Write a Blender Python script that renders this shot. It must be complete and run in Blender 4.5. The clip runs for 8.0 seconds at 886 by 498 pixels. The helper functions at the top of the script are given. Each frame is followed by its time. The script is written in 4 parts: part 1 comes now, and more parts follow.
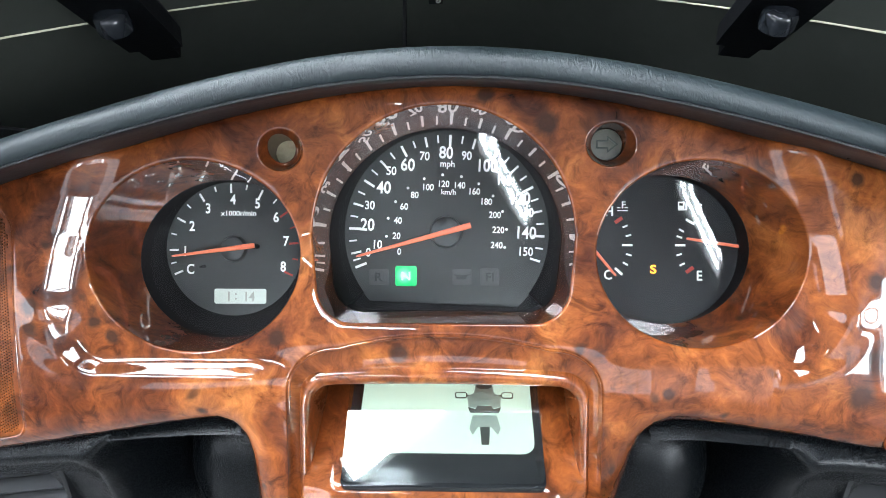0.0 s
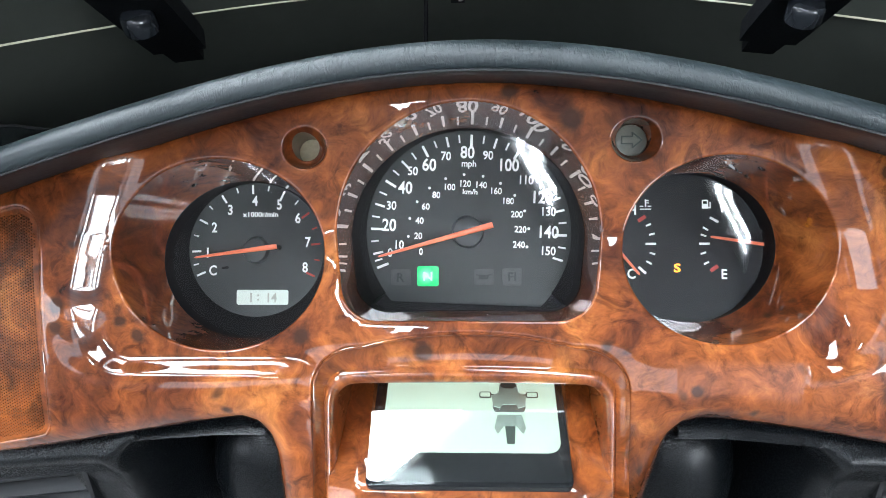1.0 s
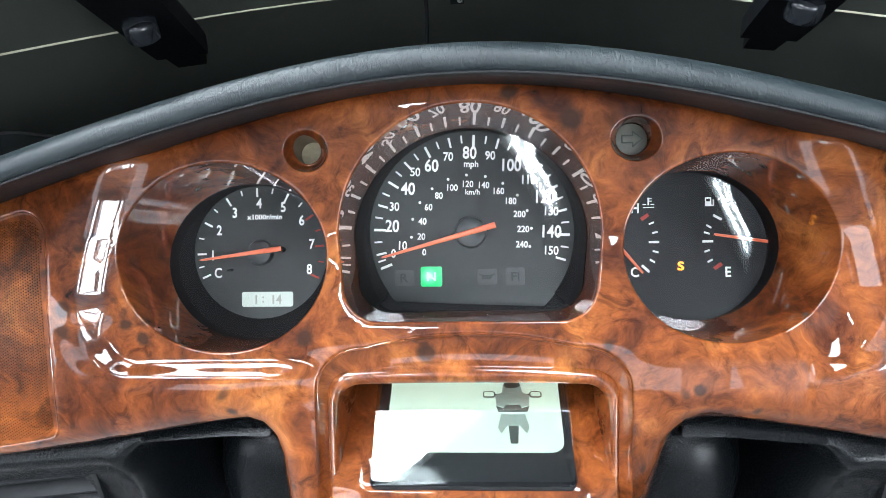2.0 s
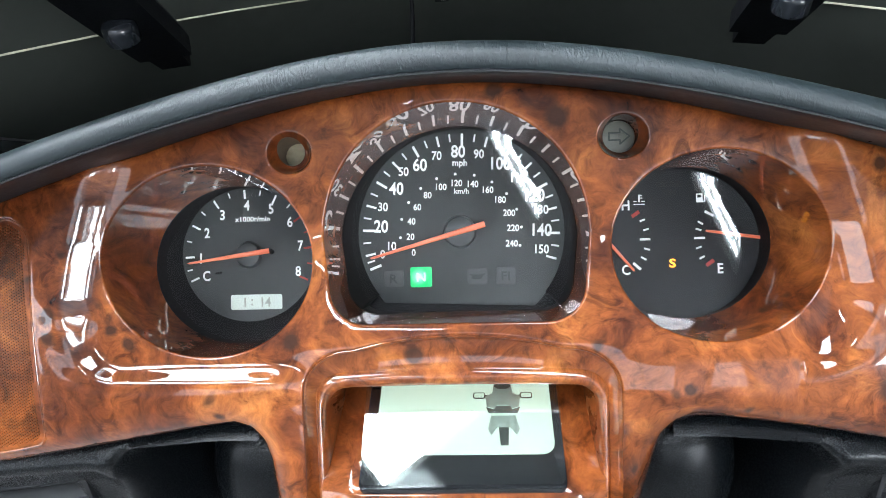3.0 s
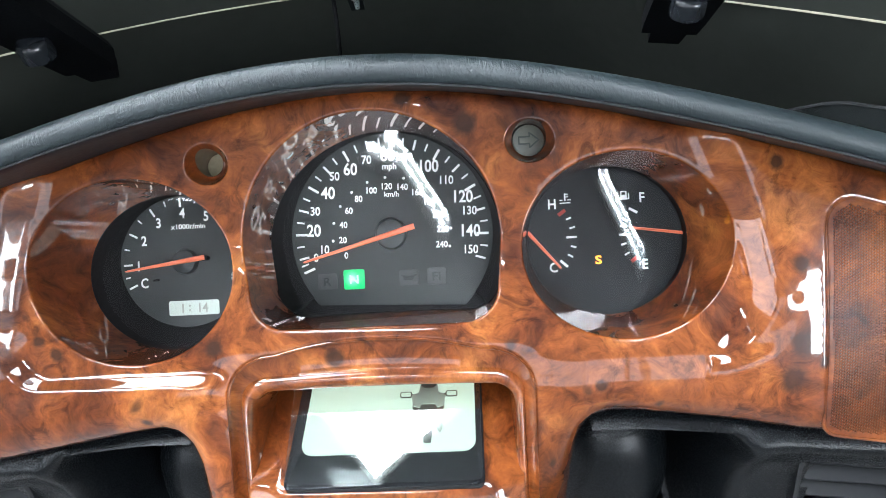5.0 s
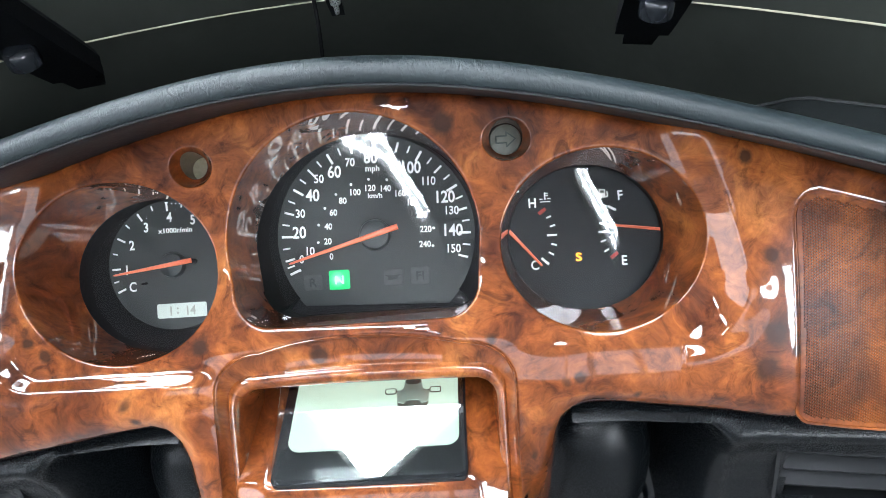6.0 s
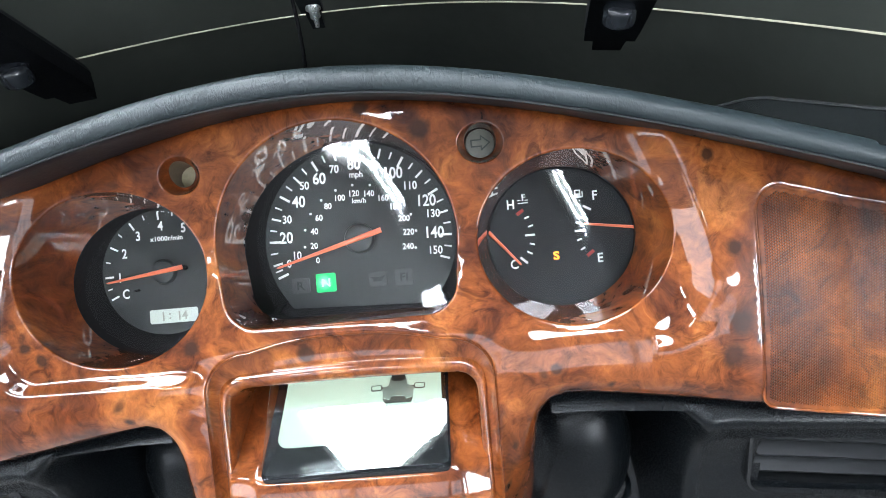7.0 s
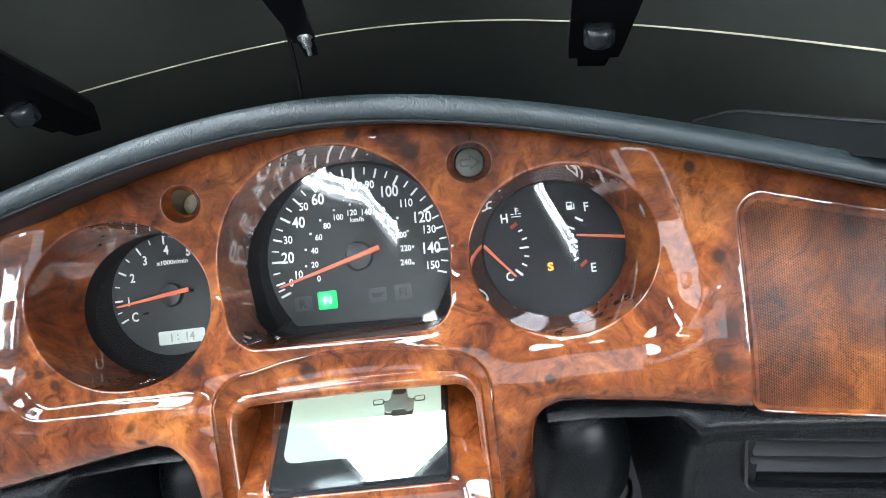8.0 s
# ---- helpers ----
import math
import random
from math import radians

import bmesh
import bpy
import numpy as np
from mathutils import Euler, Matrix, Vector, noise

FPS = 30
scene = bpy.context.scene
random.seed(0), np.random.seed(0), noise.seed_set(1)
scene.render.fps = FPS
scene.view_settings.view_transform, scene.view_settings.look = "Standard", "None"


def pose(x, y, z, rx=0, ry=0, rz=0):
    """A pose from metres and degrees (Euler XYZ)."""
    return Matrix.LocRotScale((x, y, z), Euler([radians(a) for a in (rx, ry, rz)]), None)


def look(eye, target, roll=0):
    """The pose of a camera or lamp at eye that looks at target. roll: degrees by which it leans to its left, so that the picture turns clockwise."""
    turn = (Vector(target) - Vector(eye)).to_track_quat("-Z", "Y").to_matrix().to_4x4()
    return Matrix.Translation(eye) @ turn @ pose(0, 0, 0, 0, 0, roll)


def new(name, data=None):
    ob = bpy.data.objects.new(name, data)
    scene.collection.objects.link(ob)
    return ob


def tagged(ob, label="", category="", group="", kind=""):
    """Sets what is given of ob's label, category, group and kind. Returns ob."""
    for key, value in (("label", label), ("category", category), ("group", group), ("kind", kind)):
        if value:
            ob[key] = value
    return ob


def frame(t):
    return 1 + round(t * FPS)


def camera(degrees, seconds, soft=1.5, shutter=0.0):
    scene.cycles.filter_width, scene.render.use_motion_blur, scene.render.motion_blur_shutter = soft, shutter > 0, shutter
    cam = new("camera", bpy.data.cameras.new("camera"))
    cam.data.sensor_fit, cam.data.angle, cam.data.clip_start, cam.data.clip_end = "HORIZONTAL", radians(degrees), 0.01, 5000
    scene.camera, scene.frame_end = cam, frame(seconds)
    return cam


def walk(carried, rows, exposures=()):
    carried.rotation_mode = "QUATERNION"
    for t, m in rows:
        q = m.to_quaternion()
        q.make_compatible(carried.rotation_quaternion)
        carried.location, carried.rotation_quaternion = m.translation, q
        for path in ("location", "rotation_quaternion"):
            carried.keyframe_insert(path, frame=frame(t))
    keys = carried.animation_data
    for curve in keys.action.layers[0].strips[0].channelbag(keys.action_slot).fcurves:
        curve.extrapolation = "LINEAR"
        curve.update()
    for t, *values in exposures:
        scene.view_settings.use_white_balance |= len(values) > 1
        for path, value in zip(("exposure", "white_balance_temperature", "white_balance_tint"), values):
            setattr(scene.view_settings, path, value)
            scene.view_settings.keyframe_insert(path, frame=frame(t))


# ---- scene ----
cam = camera(64.6, 8.0, soft=0.8)
PATH = [
    (0, (0.011, -0.022, 1.263), (-0.042, 1.741, 0.319), -0.6),
    (0.5, (0.007, -0.023, 1.26), (-0.057, 1.752, 0.34), -0.7),
    (1, (0.005, -0.024, 1.257), (-0.08, 1.752, 0.342), -1.4),
    (1.5, (0.007, -0.026, 1.258), (-0.098, 1.749, 0.343), -1.9),
    (3, (0.016, -0.02, 1.259), (-0.105, 1.746, 0.329), -3.3),
    (3.5, (0.023, -0.023, 1.26), (-0.107, 1.74, 0.325), -3.2),
    (4, (0.031, -0.022, 1.262), (-0.1, 1.734, 0.315), -3.4),
    (4.5, (0.044, -0.022, 1.265), (-0.086, 1.73, 0.309), -4.0),
    (4.7, (0.048, -0.021, 1.267), (-0.073, 1.729, 0.305), -4.3),
    (5.8, (0.061, -0.03, 1.264), (-0.045, 1.733, 0.326), -5.1),
    (6, (0.06, -0.031, 1.265), (-0.037, 1.733, 0.327), -5.2),
    (6.5, (0.067, -0.038, 1.264), (-0.014, 1.731, 0.335), -5.6),
    (7, (0.068, -0.046, 1.267), (-0.014, 1.73, 0.352), -6.2),
    (7.5, (0.074, -0.045, 1.268), (-0.014, 1.737, 0.364), -7.2),
    (8, (0.078, -0.053, 1.277), (-0.035, 1.729, 0.375), -8.5),
]
walk(cam, [(t, look(eye, target, roll)) for t, eye, target, roll in PATH])

from mathutils.geometry import delaunay_2d_cdt as delaunay

# ---- dash frame: u across, v up along the sloping panel, w out of it towards the rider ----
TILT_BACK = radians(29)
SIN, COS = math.sin(TILT_BACK), math.cos(TILT_BACK)
ORIGIN = Vector((0.003, 0.335, 1.100))
DASH = Matrix(((1, 0, 0, ORIGIN.x), (0, SIN, -COS, ORIGIN.y), (0, COS, SIN, ORIGIN.z), (0, 0, 0, 1)))

# ---- world and lamps ----
world = bpy.data.worlds.new("world")
scene.world = world
world.use_nodes = True
world.node_tree.nodes["Background"].inputs[0].default_value = (0.6, 0.7, 0.8, 1)
world.node_tree.nodes["Background"].inputs[1].default_value = 0.05
scene.view_settings.exposure = 0.60
TUBE = 60.0
PANEL = 25.0
# glow strengths behind the unseen windows added around the room
DAYLIGHT = 2.3
DAYLIGHT_SIDE = 4.5
DAYLIGHT_BRIGHT = 20.0


# ---- materials ----
def material(name):
    m = bpy.data.materials.new(name)
    m.use_nodes = True
    return m, m.node_tree.nodes, m.node_tree.links, m.node_tree.nodes["Principled BSDF"]


def noise_node(nodes, links, coord, scale, detail=4.0, rough=0.55, distortion=0.0):
    n = nodes.new("ShaderNodeTexNoise")
    n.inputs["Scale"].default_value = scale
    n.inputs["Detail"].default_value = detail
    n.inputs["Roughness"].default_value = rough
    n.inputs["Distortion"].default_value = distortion
    links.new(coord, n.inputs["Vector"])
    return n


def ramp_node(nodes, links, fac, stops):
    r = nodes.new("ShaderNodeValToRGB")
    while len(r.color_ramp.elements) < len(stops):
        r.color_ramp.elements.new(0.5)
    for e, (p, c) in zip(r.color_ramp.elements, stops):
        e.position, e.color = p, (*c, 1)
    links.new(fac, r.inputs["Fac"])
    return r


def math_node(nodes, links, op, a, b, clamp=False):
    n = nodes.new("ShaderNodeMath")
    n.operation, n.use_clamp = op, clamp
    for i, s in enumerate((a, b)):
        if s is None:
            continue
        if isinstance(s, (int, float)):
            n.inputs[i].default_value = s
        else:
            links.new(s, n.inputs[i])
    return n.outputs[0]


def mix_node(nodes, links, fac, a, b, blend="MIX"):
    n = nodes.new("ShaderNodeMix")
    n.data_type, n.blend_type = "RGBA", blend
    for s, i in ((fac, 0), (a, 6), (b, 7)):
        if isinstance(s, (int, float)):
            n.inputs[i].default_value = s
        elif isinstance(s, tuple):
            n.inputs[i].default_value = (*s, 1)
        else:
            links.new(s, n.inputs[i])
    return n.outputs[2]


def bump_node(nodes, links, bsdf, height, strength, distance):
    b = nodes.new("ShaderNodeBump")
    b.inputs["Strength"].default_value = strength
    b.inputs["Distance"].default_value = distance
    links.new(height, b.inputs["Height"])
    links.new(b.outputs[0], bsdf.inputs["Normal"])
    return b


def plain(name, colour, rough=0.5, metal=0.0, spread=0.12, scale=60.0, bump=0.0, coat=0.0, spec=0.5):
    """A near-plain surface with slight mottling, uneven gloss and fine relief."""
    m, nodes, links, bsdf = material(name)
    co = nodes.new("ShaderNodeTexCoord").outputs["Object"]
    n1 = noise_node(nodes, links, co, scale, 5)
    n2 = noise_node(nodes, links, co, scale * 9, 3)
    lo = tuple(c * (1 - spread) for c in colour)
    hi = tuple(min(1, c * (1 + spread)) for c in colour)
    links.new(ramp_node(nodes, links, n1.outputs["Fac"], ((0.3, lo), (0.7, hi))).outputs[0], bsdf.inputs["Base Color"])
    r = math_node(nodes, links, "MULTIPLY_ADD", n2.outputs["Fac"], rough * 0.3)
    r.node.inputs[2].default_value = rough * 0.85
    links.new(r, bsdf.inputs["Roughness"])
    bsdf.inputs["Metallic"].default_value = metal
    bsdf.inputs["Specular IOR Level"].default_value = spec
    bsdf.inputs["Coat Weight"].default_value = coat
    bsdf.inputs["Coat Roughness"].default_value = 0.04
    if bump:
        bump_node(nodes, links, bsdf, n2.outputs["Fac"], bump, 0.0004)
    return m


# eyes of the burl: u, v, radius
KNOTS = ((0.045, 0.029, 0.0055), (0.183, -0.090, 0.0062), (0.187, -0.074, 0.0062), (0.196, -0.083, 0.003), (-0.183, -0.052, 0.0045),
         (-0.184, -0.062, 0.004), (-0.150, -0.066, 0.0035), (-0.158, -0.060, 0.003), (0.018, 0.041, 0.004), (0.185, -0.040, 0.004),
         (0.176, 0.004, 0.0035), (-0.020, -0.074, 0.005), (0.100, -0.090, 0.003), (-0.075, -0.066, 0.004), (0.006, -0.156, 0.006))


def wood(name, dull=False):
    """Lacquered burl: swirling orange-brown figure, clusters of dark eyes, deep gloss."""
    m, nodes, links, bsdf = material(name)
    co = nodes.new("ShaderNodeTexCoord").outputs["Object"]
    flat = nodes.new("ShaderNodeMapping")
    flat.inputs["Scale"].default_value = (1, 1, 0.55)
    links.new(co, flat.inputs["Vector"])
    warp = noise_node(nodes, links, flat.outputs[0], 16, 3, 0.6)
    shift = nodes.new("ShaderNodeVectorMath")
    shift.operation = "MULTIPLY_ADD"
    shift.inputs[1].default_value = (0.05, 0.05, 0.05)
    links.new(warp.outputs["Color"], shift.inputs[0])
    links.new(flat.outputs[0], shift.inputs[2])
    bent = shift.outputs[0]
    cloud = noise_node(nodes, links, bent, 24, 5, 0.6, 0.6)
    figure = noise_node(nodes, links, bent, 75, 8, 0.66, 1.1)
    fibre = noise_node(nodes, links, bent, 420, 4, 0.7, 1.0)
    tone = ramp_node(nodes, links, cloud.outputs["Fac"],
                     ((0.30, (0.042, 0.0100, 0.0040)), (0.43, (0.122, 0.0295, 0.0080)), (0.56, (0.235, 0.064, 0.0150)), (0.70, (0.37, 0.126, 0.030))))
    streak = ramp_node(nodes, links, figure.outputs["Fac"], ((0.34, (0.34, 0.27, 0.22)), (0.47, (0.86, 0.84, 0.82)), (0.62, (1.2, 1.22, 1.2))))
    col = mix_node(nodes, links, 0.9, tone.outputs[0], streak.outputs[0], "MULTIPLY")
    fine = ramp_node(nodes, links, fibre.outputs["Fac"], ((0.35, (0.74, 0.7, 0.68)), (0.62, (1.1, 1.1, 1.1))))
    col = mix_node(nodes, links, 0.6, col, fine.outputs[0], "MULTIPLY")
    # scattered small eyes
    cells = nodes.new("ShaderNodeTexVoronoi")
    cells.inputs["Scale"].default_value = 70
    cells.inputs["Randomness"].default_value = 1.0
    links.new(bent, cells.inputs["Vector"])
    eye = ramp_node(nodes, links, cells.outputs["Distance"], ((0.10, (1, 1, 1)), (0.26, (0, 0, 0))))
    where = ramp_node(nodes, links, noise_node(nodes, links, co, 13, 2).outputs["Fac"], ((0.50, (0, 0, 0)), (0.60, (1, 1, 1))))
    spots = math_node(nodes, links, "MULTIPLY", eye.outputs[0], where.outputs[0])
    # the large eyes
    wob = noise_node(nodes, links, co, 150, 3)
    wv = nodes.new("ShaderNodeVectorMath")
    wv.operation = "MULTIPLY_ADD"
    wv.inputs[1].default_value = (0.004, 0.004, 0.0)
    links.new(wob.outputs["Color"], wv.inputs[0])
    links.new(co, wv.inputs[2])
    uv = nodes.new("ShaderNodeVectorMath")
    uv.operation = "MULTIPLY"
    uv.inputs[1].default_value = (1, 1, 0)
    links.new(wv.outputs[0], uv.inputs[0])
    for ku, kv, kr in KNOTS:
        d = nodes.new("ShaderNodeVectorMath")
        d.operation = "DISTANCE"
        links.new(uv.outputs[0], d.inputs[0])
        d.inputs[1].default_value = (ku + 0.002, kv + 0.002, 0)
        near = math_node(nodes, links, "MULTIPLY_ADD", d.outputs["Value"], -1.0 / (kr * 0.6))
        near.node.inputs[2].default_value = 2.0
        near.node.use_clamp = True
        spots = math_node(nodes, links, "MAXIMUM", spots, near)
    soft = math_node(nodes, links, "MULTIPLY", spots, 0.9, True)
    col = mix_node(nodes, links, soft, col, (0.030, 0.012, 0.007))
    links.new(col, bsdf.inputs["Base Color"])
    bsdf.inputs["Roughness"].default_value = 0.45 if dull else 0.38
    bsdf.inputs["Specular IOR Level"].default_value = 0.06
    bsdf.inputs["Coat Weight"].default_value = 0.35 if dull else 1.0
    bsdf.inputs["Coat Roughness"].default_value = 0.30 if dull else 0.015
    bsdf.inputs["Coat IOR"].default_value = 1.55
    b = nodes.new("ShaderNodeBump")
    b.inputs["Strength"].default_value = 0.10
    b.inputs["Distance"].default_value = 0.0006
    links.new(noise_node(nodes, links, co, 45, 2).outputs["Fac"], b.inputs["Height"])
    links.new(b.outputs[0], bsdf.inputs["Coat Normal"])
    return m


def leather(name):
    """Moulded black vinyl with stretched creases across the roll."""
    m, nodes, links, bsdf = material(name)
    co = nodes.new("ShaderNodeTexCoord").outputs["Object"]
    mp = nodes.new("ShaderNodeMapping")
    mp.inputs["Scale"].default_value = (1.0, 0.38, 0.38)
    links.new(co, mp.inputs["Vector"])
    crease = noise_node(nodes, links, mp.outputs[0], 460, 3, 0.55, 1.6)
    pebble = nodes.new("ShaderNodeTexVoronoi")
    pebble.inputs["Scale"].default_value = 900
    links.new(co, pebble.inputs["Vector"])
    mottle = noise_node(nodes, links, co, 40, 4)
    links.new(ramp_node(nodes, links, mottle.outputs["Fac"], ((0.3, (0.0100, 0.0155, 0.0175)), (0.7, (0.0150, 0.0220, 0.0240)))).outputs[0], bsdf.inputs["Base Color"])
    split = nodes.new("ShaderNodeSeparateXYZ")
    links.new(co, split.inputs[0])
    out = math_node(nodes, links, "ABSOLUTE", split.outputs[0], 0.0)
    worn = ramp_node(nodes, links, out, ((0.06, (1, 1, 1)), (0.15, (0.10, 0.10, 0.10))))
    folds = math_node(nodes, links, "MULTIPLY", crease.outputs["Fac"], worn.outputs[0])
    h = math_node(nodes, links, "ADD", folds, math_node(nodes, links, "MULTIPLY", pebble.outputs["Distance"], 0.07))
    bump_node(nodes, links, bsdf, h, 0.55, 0.0011)
    bsdf.inputs["Roughness"].default_value = 0.41
    bsdf.inputs["Specular IOR Level"].default_value = 0.5
    return m


def glow(name, colour, strength, base=(0.1, 0.1, 0.1)):
    m, nodes, links, bsdf = material(name)
    bsdf.inputs["Base Color"].default_value = (*base, 1)
    bsdf.inputs["Emission Color"].default_value = (*colour, 1)
    bsdf.inputs["Emission Strength"].default_value = strength
    bsdf.inputs["Roughness"].default_value = 0.3
    return m


def clear(name, tint=(0.97, 0.98, 0.98), gain=0.05):
    """Clear cover: passes light straight on, mirrors a little, more at a slant; a few hairline wipe marks."""
    m, nodes, links, bsdf = material(name)
    nodes.remove(bsdf)
    out = nodes["Material Output"]
    tr = nodes.new("ShaderNodeBsdfTransparent")
    tr.inputs[0].default_value = (*tint, 1)
    gl = nodes.new("ShaderNodeBsdfGlossy")
    gl.inputs["Roughness"].default_value = 0.02
    lw = nodes.new("ShaderNodeLayerWeight")
    f = math_node(nodes, links, "POWER", lw.outputs["Facing"], 4.0)
    f = math_node(nodes, links, "MULTIPLY_ADD", f, 0.7)
    f.node.inputs[2].default_value = gain
    mix = nodes.new("ShaderNodeMixShader")
    links.new(f, mix.inputs[0])
    links.new(tr.outputs[0], mix.inputs[1])
    links.new(gl.outputs[0], mix.inputs[2])
    links.new(mix.outputs[0], out.inputs[0])
    return m


WOOD = wood("burl_lacquer")
WOOD_GRILLE = wood("burl_grille", True)
LEATHER = leather("black_vinyl")
TRIM = plain("satin_black", (0.009, 0.010, 0.0115), 0.48, bump=0.15, scale=40, spec=0.3)
BLACK = plain("black_plastic", (0.0032, 0.0042, 0.0050), 0.27, bump=0.35, scale=160, spec=0.24)
FAIRING = plain("fairing_black", (0.005, 0.006, 0.006), 0.22, scale=50, spec=0.22)
BLACK_GLOSS = plain("gloss_black", (0.012, 0.013, 0.014), 0.10, scale=50)
MATT = plain("matt_black", (0.006, 0.006, 0.007), 0.7, spec=0.25)
RUBBER = plain("cable_rubber", (0.0025, 0.0025, 0.003), 0.8, spec=0.1)
FACE = plain("dial_grey", (0.052, 0.058, 0.056), 0.6, scale=90, spread=0.05)
FACE_DARK = plain("dial_black", (0.012, 0.0135, 0.0145), 0.6, scale=90, spread=0.06)
LAMP_OFF = plain("lamp_off", (0.075, 0.082, 0.080), 0.5, scale=300)
LAMP_MARK = plain("lamp_mark", (0.035, 0.04, 0.04), 0.5)
PRINT = glow("white_print_lit", (0.92, 0.97, 0.95), 0.35, (0.80, 0.82, 0.80))
RED = plain("red_print", (0.52, 0.05, 0.035), 0.5, spread=0.08, scale=500)
NEEDLE = glow("needle_orange", (1.0, 0.22, 0.10), 0.22, (0.82, 0.20, 0.11))
HUB = plain("hub_black", (0.055, 0.062, 0.062), 0.3)
GREY_LENS = plain("grey_lens", (0.105, 0.108, 0.088), 0.35, scale=300, bump=0.2)
MARK = plain("dark_mark", (0.035, 0.045, 0.038), 0.5)
HOLE_BACK = plain("hole_back", (0.42, 0.37, 0.24), 0.6, scale=400)
# wall colour darkened to carry the shadow crescent inside the socket
SOCKET = plain("shaded_socket_wall", (0.10, 0.075, 0.05), 0.5, scale=400)
METAL = plain("polished_steel", (0.90, 0.90, 0.88), 0.28, metal=1.0, scale=200)
GOLD = plain("gold_line", (0.42, 0.40, 0.29), 0.4, scale=300)
SMOKE = plain("smoked_screen", (0.033, 0.037, 0.031), 0.50, scale=12, spread=0.2)
KNOB = plain("knob_black", (0.014, 0.016, 0.019), 0.12, scale=200)
BRACKET = plain("bracket_black", (0.0030, 0.0034, 0.0042), 0.55, scale=80, spec=0.12)
GLASS = clear("clear_cover")
SCREEN_CLEAR = clear("clear_screen", (0.9, 0.92, 0.9), 0.04)
LCD_GLASS = clear("display_cover", (0.9, 0.93, 0.92), 0.10)
LCD = glow("lcd_backlight", (0.76, 0.95, 0.78), 0.58, (0.3, 0.38, 0.32))
LCD_SMALL = glow("clock_backlight", (0.70, 0.82, 0.74), 0.30, (0.45, 0.5, 0.46))
LCD_INK = plain("lcd_ink", (0.05, 0.06, 0.05), 0.5)
CLOCK_INK = plain("clock_ink", (0.40, 0.44, 0.38), 0.5)
LCD_GREY = plain("lcd_grey", (0.30, 0.36, 0.31), 0.5)
GREEN = glow("green_lamp", (0.02, 0.95, 0.36), 1.0, (0.01, 0.06, 0.03))
g_tree = GREEN.node_tree
g_place = g_tree.nodes.new("ShaderNodeTexCoord")
g_away = g_tree.nodes.new("ShaderNodeVectorMath")
g_away.operation = "DISTANCE"
g_away.inputs[1].default_value = (-0.0236, -0.0242, 0.0004)
g_tree.links.new(g_place.outputs["Object"], g_away.inputs[0])
g_scale = math_node(g_tree.nodes, g_tree.links, "MULTIPLY", g_away.outputs["Value"], 100.0)
g_ramp = ramp_node(g_tree.nodes, g_tree.links, g_scale, ((0.05, (0.55, 1.0, 0.75)), (0.25, (0.12, 0.92, 0.38)), (0.50, (0.0, 0.62, 0.16))))
g_tree.links.new(g_ramp.outputs[0], next(n for n in g_tree.nodes if n.type == "BSDF_PRINCIPLED").inputs["Emission Color"])
GREEN_PALE = glow("green_mark", (0.55, 1.0, 0.78), 0.9, (0.02, 0.1, 0.05))
AMBER = glow("amber_lamp", (1.0, 0.33, 0.02), 2.4, (0.5, 0.2, 0.05))
AMBER_OFF = plain("amber_off", (0.020, 0.017, 0.015), 0.5)
FILL_PANEL = glow("fill_diffuser", (0.89, 0.97, 1.08), PANEL, (0.8, 0.8, 0.8))
LIGHT = glow("fluorescent", (0.89, 0.97, 1.08), TUBE, (0.8, 0.8, 0.8))
# glowing sheets for the added windows, standing in for daylight
FILL_BACK = glow("fill_daylight", (0.86, 0.95, 1.06), DAYLIGHT, (0.1, 0.1, 0.1))
FILL_BRIGHT = glow("bright_fill_daylight", (0.88, 0.96, 1.05), DAYLIGHT_BRIGHT, (0.1, 0.1, 0.1))
FILL_SIDE = glow("side_fill_daylight", (0.86, 0.95, 1.06), DAYLIGHT_SIDE, (0.1, 0.1, 0.1))
WALL = plain("painted_wall", (0.40, 0.40, 0.41), 0.7, scale=3, bump=0.1)
CEIL = plain("painted_ceiling", (0.20, 0.20, 0.205), 0.8, scale=3)
FLOOR = plain("garage_concrete", (0.16, 0.155, 0.15), 0.6, scale=4, bump=0.3, spread=0.25)
STEEL_WHITE = plain("white_steel", (0.78, 0.78, 0.76), 0.4, scale=10)


# ---- builders ----
def thing(name, label, category, at=(0, 0, 0), group="", kind="", base=DASH):
    ob = new(name)
    ob.empty_display_size = 0.02
    ob.matrix_world = base @ Matrix.Translation(at)
    return tagged(ob, label, category, group, kind)


def part(name, bm, mat, parent, label="", smooth=True):
    me = bpy.data.meshes.new(name)
    bm.to_mesh(me)
    bm.free()
    me.materials.append(mat)
    if smooth:
        me.shade_smooth()
        me.set_sharp_from_angle(angle=radians(38))
    ob = new(name, me)
    ob.parent = parent
    return tagged(ob, label)


def mesh_part(name, verts, faces, mat, parent, label="", sharp=38):
    me = bpy.data.meshes.new(name)
    me.from_pydata([tuple(v) for v in verts], [], [tuple(f) for f in faces])
    me.materials.append(mat)
    me.shade_smooth()
    me.set_sharp_from_angle(angle=radians(sharp))
    ob = new(name, me)
    ob.parent = parent
    return tagged(ob, label)


def strip(rows, closed=False, flip=False):
    """Faces between rows of points of equal count; closed: each row is a loop."""
    n = len(rows[0])
    verts = [p for r in rows for p in r]
    faces = []
    for i in range(len(rows) - 1):
        for j in range(n if closed else n - 1):
            a, b = i * n + j, i * n + (j + 1) % n
            f = (a, b, b + n, a + n)
            faces.append(f[::-1] if flip else f)
    return verts, faces


